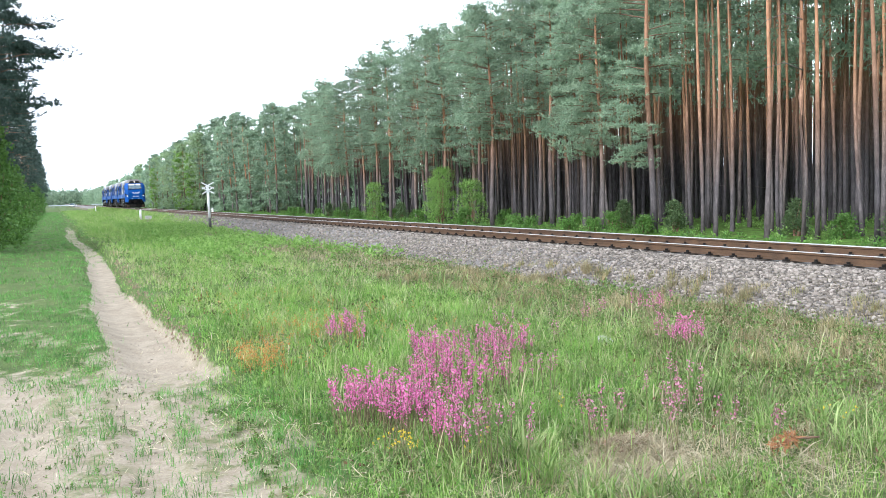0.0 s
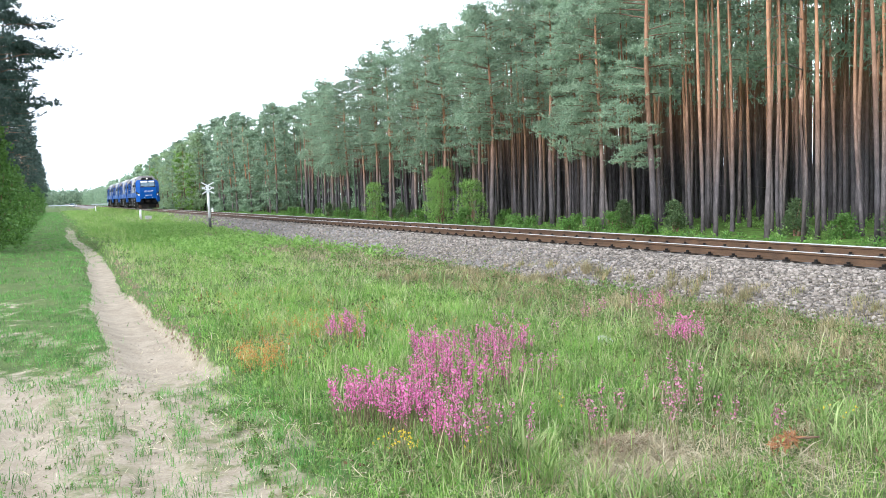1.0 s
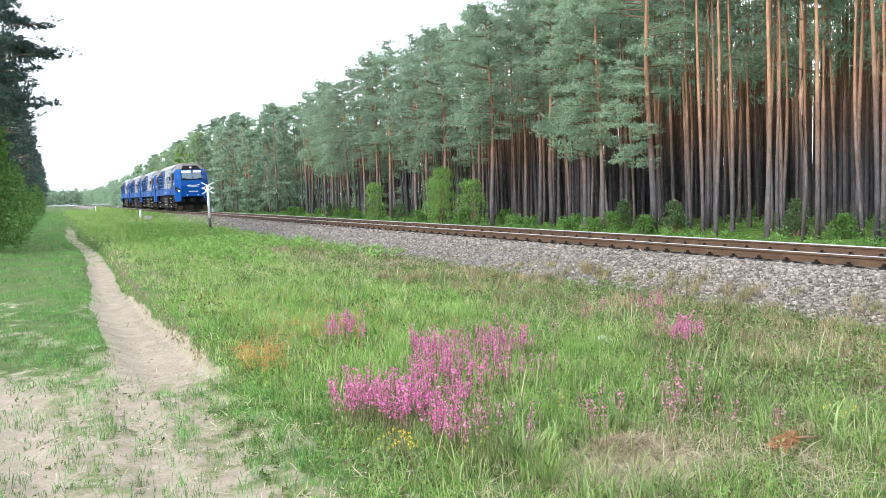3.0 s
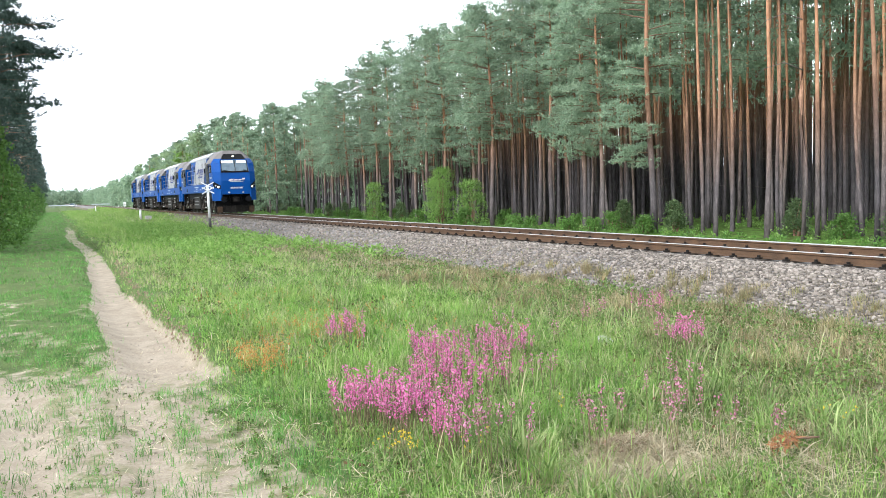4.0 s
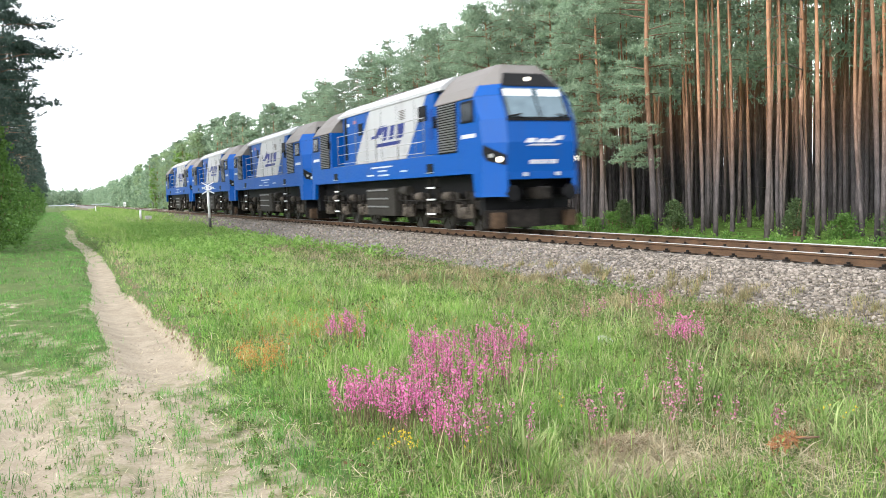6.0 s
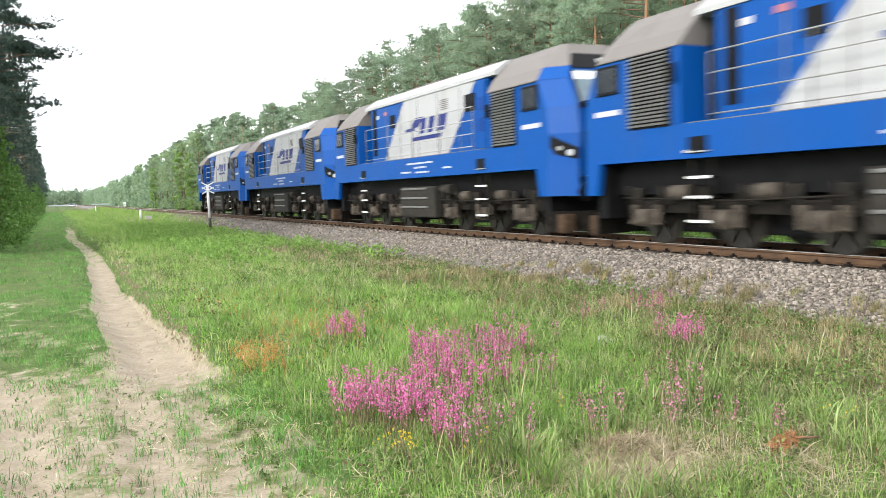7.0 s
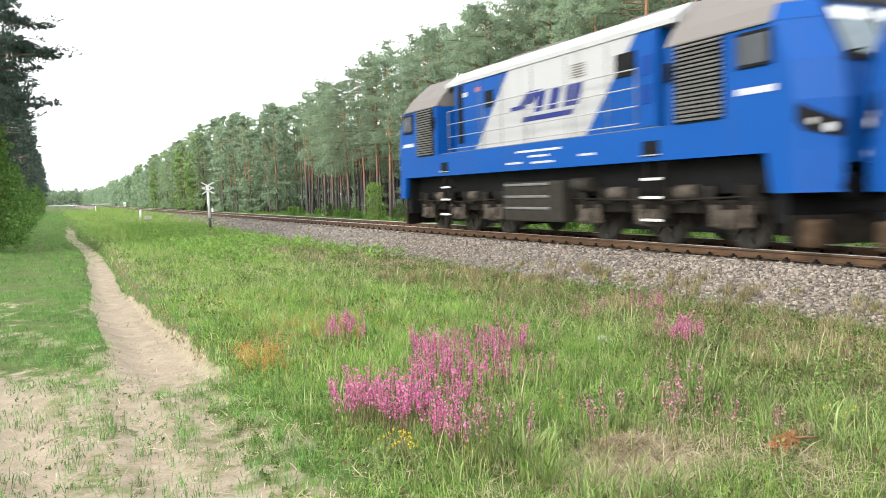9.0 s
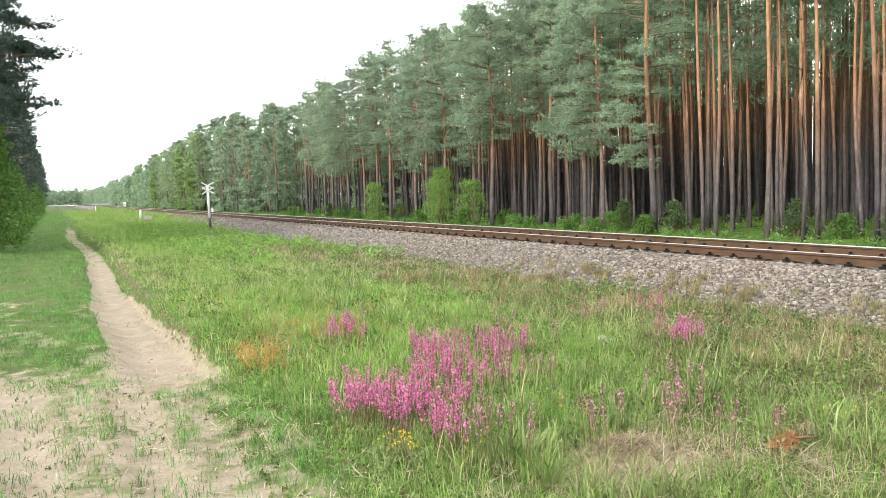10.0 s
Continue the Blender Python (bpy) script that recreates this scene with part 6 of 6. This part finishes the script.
def flowers():
    models = [make_catchfly(70 + i, 4 + i % 3 * 2) for i in range(5)]
    thin = [make_catchfly(80 + i, 2, 4, 8, M_PINK_DULL) for i in range(3)]
    spots = []
    r = random.Random(12)
    # the dense stand, then looser groups towards the track
    for n, cx, cy, sx, sy in ((8, 2.05, 6.0, 0.10, 0.15), (7, 2.15, 5.9, 0.11, 0.13), (5, 2.13, 5.46, 0.08, 0.08), (6, 2.41, 5.57, 0.10, 0.13), (4, 2.24, 4.92, 0.07, 0.06), (3, 2.68, 5.65, 0.09, 0.09), (4, 2.79, 6.35, 0.08, 0.09), (5, 3.05, 6.31, 0.08, 0.10), (6, 3.18, 7.4, 0.11, 0.13), (5, 3.34, 7.3, 0.09, 0.11),
                              (6, 3.0, 8.94, 0.13, 0.16), (4, 4.0, 7.47, 0.08, 0.15), (4, 4.22, 7.31, 0.10, 0.15), (3, 3.27, 6.3, 0.07, 0.09), (2, 2.5, 4.68, 0.10, 0.06), (2, 2.35, 4.73, 0.05, 0.05),
                              (2, 3.18, 4.95, 0.08, 0.1), (2, 3.65, 5.75, 0.1, 0.2), (2, 3.64, 4.65, 0.08, 0.08), (2, 3.82, 4.5, 0.08, 0.08), (2, 4.29, 4.9, 0.12, 0.15), (2, 3.92, 4.3, 0.12, 0.1), (1, 3.11, 4.2, 0.05, 0.05), (6, 6.02, 7.1, 0.16, 0.15), (3, 7.2, 8.8, 0.25, 0.2), (2, 6.3, 8.5, 0.2, 0.2), (2, 5.37, 8.0, 0.2, 0.2), (1, 2.25, 4.6, 0.05, 0.05), (2, 2.42, 4.5, 0.07, 0.05), (2, 4.6, 8.6, 0.15, 0.15), (2, 3.9, 4.05, 0.2, 0.1)):
        for _ in range(n):
            spots.append((r.gauss(cx, sx), r.gauss(cy, sy), n > 2))
    loose = 0
    for i, (x, y, dense) in enumerate(spots):
        m = pose(x, y, float(height(x, y)), r.uniform(-5, 5), r.uniform(-5, 5), r.uniform(0, 360))
        if not dense:
            if loose < 3:
                thin[loose].matrix_basis = m
            else:
                copy_thing(thin[loose % 3], m)
            loose += 1
        elif i < 5:
            models[i].matrix_basis = m
        else:
            copy_thing(models[i % 5], m)
    # small yellow blossoms low in the grass
    yellow = tagged(new("yellow_flower"), "small yellow flowers low in the grass", "flower", "yellow meadow flowers")
    bm = bmesh.new()
    for k in range(4):
        tube(bm, [(0.03 * k - 0.05, 0.02 * (k % 2), 0), (0.035 * k - 0.06, 0.03 * (k % 2), 0.16 + 0.02 * k)], 0.002, 4)
    tagged(part("stalk", bm, M_STEM, yellow), kind="stuff")
    v, f = leaf_cloud([(0.035 * k - 0.06, 0.03 * (k % 2), 0.165 + 0.02 * k) for k in range(4)], [0.007] * 4, 8, 0.010, 0.010, 5)
    tagged(foliage("blossom", v, f, M_YELLOW, yellow), kind="stuff")
    place(yellow, 1.96, 5.0)
    for x, y in ((2.02, 4.98), (1.9, 4.92), (2.0, 5.1), (4.96, 4.04), (2.5, 4.83), (2.05, 5.05), (1.85, 5.05), (1.95, 4.85), (4.85, 4.2), (2.3, 4.7), (3.4, 5.3)):
        copy_thing(yellow, pose(x, y, float(height(x, y)), 0, 0, r.uniform(0, 360)))


flowers()


# ---- signs, posts and small things ----
def crossing_sign():
    x, y = 8.6, 52.5
    z = float(height(x, y))
    sign = tagged(new("track_sign"), "white post with black foot and two white crosses", "sign")
    sign.matrix_basis = pose(x, y, z, 0, -1.0, 0)
    bm = bmesh.new()
    tube(bm, [(0, 0, -0.1), (0, 0, 0.72)], 0.085, 12)
    part("post_foot", bm, M_SIGNBLACK, sign, "black painted foot")
    bm = bmesh.new()
    tube(bm, [(0, 0, 0.72), (0, 0, 2.75)], 0.08, 12)
    part("post", bm, M_SIGNWHITE, sign, "white painted post")
    for zc in (2.70, 2.40):
        for s in (-1, 1):
            bm = bmesh.new()
            prism(bm, [(-0.36, s * 0.19 - 0.035), (0.36, -s * 0.19 - 0.035), (0.36, -s * 0.19 + 0.035), (-0.36, s * 0.19 + 0.035)], "y", -0.10 + 0.012 * s, -0.085 + 0.012 * s)
            arm = part("cross_arm", bm, M_SIGNWHITE, sign, "white crossed board")
            arm.location.z = zc


crossing_sign()


def marker_posts():
    post = tagged(new("marker_post"), "small white trackside marker post", "post", "trackside posts")
    bm = bmesh.new()
    tube(bm, [(0, 0, -0.1), (0, 0, 1.0), (0, 0, 1.05)], [0.11, 0.10, 0.05], 10)
    part("shaft", bm, M_SIGNWHITE, post)
    part("band", tube(bmesh.new(), [(0, 0, 0.95), (0, 0, 1.0)], 0.105, 10), M_CONCRETE, post)
    place(post, 7.77, 88.4)
    for x, y in ((15.1, 90.3), (7.9, 190.0), (15.2, 232.0)):
        copy_thing(post, pose(x, y, float(height(x, y)), 0, 0, 0))
    block = part("concrete_block", boxes((-0.3, 0.3, -0.25, 0.25, -0.1, 0.4), bevel=0.04), M_CONCRETE)
    tagged(block, "pale concrete block beside the track", "block")
    place(block, 8.35, 87.0)
    sign = tagged(new("distant_sign"), "distant white signal board on a thin post", "sign")
    part("post", tube(bmesh.new(), [(0, 0, -0.1), (0, 0, 1.5)], 0.06, 8), M_CONCRETE, sign)
    part("board", boxes((-0.28, 0.28, -0.03, 0.03, 0.75, 1.2), (-0.28, 0.28, -0.03, 0.03, 1.3, 1.75), bevel=0.01), M_SIGNWHITE, sign)
    place(sign, 14.6, 203.0, 0)


marker_posts()


def far_crossing():
    """The road that crosses the line far off, with its barrier and a parked white car."""
    road = part("far_road", boxes((-90, 90, 380, 388, -0.62, -0.55)), M_ASPHALT)
    tagged(road, "distant asphalt road crossing the track", "road", kind="structure")
    barrier = tagged(new("guard_rail"), "pale galvanised guard rail along the distant road", "barrier")
    barrier.location = (0, 389, -0.6)
    part("rail", boxes((-2, 9.0, -0.05, 0.05, 0.55, 0.95), (14.5, 30, -0.05, 0.05, 0.55, 0.95), bevel=0.02), M_GALV, barrier)
    post = part("post", boxes((-0.06, 0.06, 0.05, 0.15, -0.2, 0.8)), M_GALV, barrier)
    for i in range(1, 12):
        again(post, m=pose(i * 2.5 if i < 4 else 15 + (i - 4) * 2.0, 0, 0))
    car = tagged(new("car"), "distant white car on the crossing road", "car")
    car.matrix_basis = pose(7.0, 384, -0.55, 0, 0, 80)
    part("body", boxes((-2.1, 2.1, -0.85, 0.85, 0.3, 0.85), bevel=0.12), M_SIGNWHITE, car)
    part("cabin", boxes((-1.1, 1.2, -0.75, 0.75, 0.8, 1.4), bevel=0.15), M_GLASS, car)
    wheel = part("wheel", tube(bmesh.new(), [(-1.3, -0.9, 0.32), (-1.3, -0.7, 0.32)], 0.32, 14), M_BLACK, car)
    again(wheel, m=pose(2.6, 0, 0))
    again(wheel, m=pose(0, 1.6, 0))
    again(wheel, m=pose(2.6, 1.6, 0))


far_crossing()


def sand_clods():
    """Crumbs of trodden sand and small pebbles on the bare ground."""
    r = np.random.default_rng(51)
    n = 2600
    x, y = r.uniform(-2.2, 1.7, n), 4.0 + 9 * r.random(n) ** 1.6
    keep = bare(x, y) > 0.45
    x, y = x[keep], y[keep]
    n = len(x)
    size = 0.004 + 0.013 * r.random(n) ** 3
    octa = np.array([(1, 0, 0), (0, 1, 0), (-1, 0, 0), (0, -1, 0), (0, 0, 0.8), (0, 0, -0.8)], float)
    tri = np.array([(0, 1, 4), (1, 2, 4), (2, 3, 4), (3, 0, 4), (1, 0, 5), (2, 1, 5), (3, 2, 5), (0, 3, 5)])
    v = octa[None] * r.uniform(0.6, 1.4, (n, 6, 3)) * size[:, None, None] + np.stack([x, y, height(x, y) + size * 0.3], -1)[:, None]
    f = (tri[None] + (np.arange(n) * 6)[:, None, None]).reshape(-1, 3)
    tagged(new("sand_clods", raw_mesh("sand_clods", v.reshape(-1, 3), f, M_CLOD)), "small clods and pebbles on the trodden sand", "stones", kind="stuff")


sand_clods()


def bank_clods():
    """Crumbled brown earth along the cut bank of the rut."""
    r = np.random.default_rng(52)
    n = 800
    y = 10.0 + 16 * r.random(n) ** 1.3
    x = rut_centre(y) + r.normal(0.47, 0.05, n)
    size = (0.005 + 0.016 * r.random(n) ** 2) * (1 + y / 50)
    cube = np.array([(a, b, c) for c in (-0.7, 0.7) for b in (-0.7, 0.7) for a in (-0.7, 0.7)])
    tri = np.array([(0, 2, 3), (0, 3, 1), (4, 5, 7), (4, 7, 6), (0, 1, 5), (0, 5, 4), (2, 6, 7), (2, 7, 3), (0, 4, 6), (0, 6, 2), (1, 3, 7), (1, 7, 5)])
    v = cube[None] * r.uniform(0.5, 1.4, (n, 8, 3)) * size[:, None, None] + np.stack([x, y, height(x, y) + size * 0.2], -1)[:, None]
    f = (tri[None] + (np.arange(n) * 8)[:, None, None]).reshape(-1, 3)
    tagged(new("bank_clods", raw_mesh("bank_clods", v.reshape(-1, 3), f, M_EARTH)), "crumbled brown earth along the bank of the rut", "earth", kind="stuff")


bank_clods()


def litter():
    # heap of mown dry grass
    r = np.random.default_rng(31)
    n = 11000
    x, y = r.normal(3.5, 0.50, n), r.normal(4.4, 0.30, n)
    keep = waves(x * 3.1, y * 3.4, 2.0) + r.normal(0, 0.3, n) > -0.3
    x, y = x[keep], y[keep]
    n = len(x)
    v, f = blades(x, y, r.uniform(0.015, 0.055, n), r.uniform(0.003, 0.006, n), 33, 4.6, True)
    v[:, 2] += np.repeat(0.10 * np.exp(-((x - 3.43) / 0.25) ** 2 - ((y - 4.62) / 0.17) ** 2), 5)
    tagged(new("dry_grass_heap", raw_mesh("dry_grass_heap", v, f, M_DRY)), "flattened heap of dry brown grass", "grass", kind="stuff")
    x, y = r.normal(3.43, 0.10, 260), r.normal(4.62, 0.06, 260)
    v, f = straws(x, y, r.uniform(0.03, 0.13, 260), r.uniform(0.004, 0.01, 260), 34, 0.3, 0.05)
    v[:, 2] += 0.04
    tagged(new("brown_stalks", raw_mesh("brown_stalks", v, f, M_BRANCH)), "dark brown rotten stalks on the straw heap", "grass", kind="stuff")
    # withered orange pine twig
    twig = tagged(new("withered_twig"), "withered orange-brown pine twig lying in the grass", "twig")
    bm = bmesh.new()
    tube(bm, [(0.26, -0.06, 0.03), (0.05, 0.0, 0.06), (-0.22, 0.03, 0.05)], [0.008, 0.007, 0.003], 5)
    for k in range(5):
        tube(bm, [(0.1 - 0.07 * k, 0.0, 0.055), (0.02 - 0.08 * k, 0.05 - 0.03 * k, 0.10 + 0.02 * (k % 2))], [0.004, 0.002], 4)
    part("stem", bm, M_BRANCH, twig)
    v, f = leaf_cloud([(0.02 - 0.055 * k, 0.04 - 0.025 * (k % 3), 0.06 + 0.018 * (k % 3)) for k in range(5)], [0.05] * 5, 46, 0.055, 0.007, 2, droop=0.3, flat=0.5)
    foliage("spray", v, f, M_RUSTLEAF, twig)
    place(twig, 4.27, 3.92, 20, 0.07)
    bm = bmesh.new()
    bmesh.ops.create_icosphere(bm, subdivisions=2, radius=0.12)
    for vtx in bm.verts:
        vtx.co *= 1 + 0.25 * noise.noise(vtx.co * 9)
        vtx.co.z *= 0.55
    st = part("field_stone", bm, M_CONCRETE)
    tagged(st, "pale weathered stone in the grass", "stone")
    place(st, 5.66, 7.95, 0, 0.05)


litter()
motions()
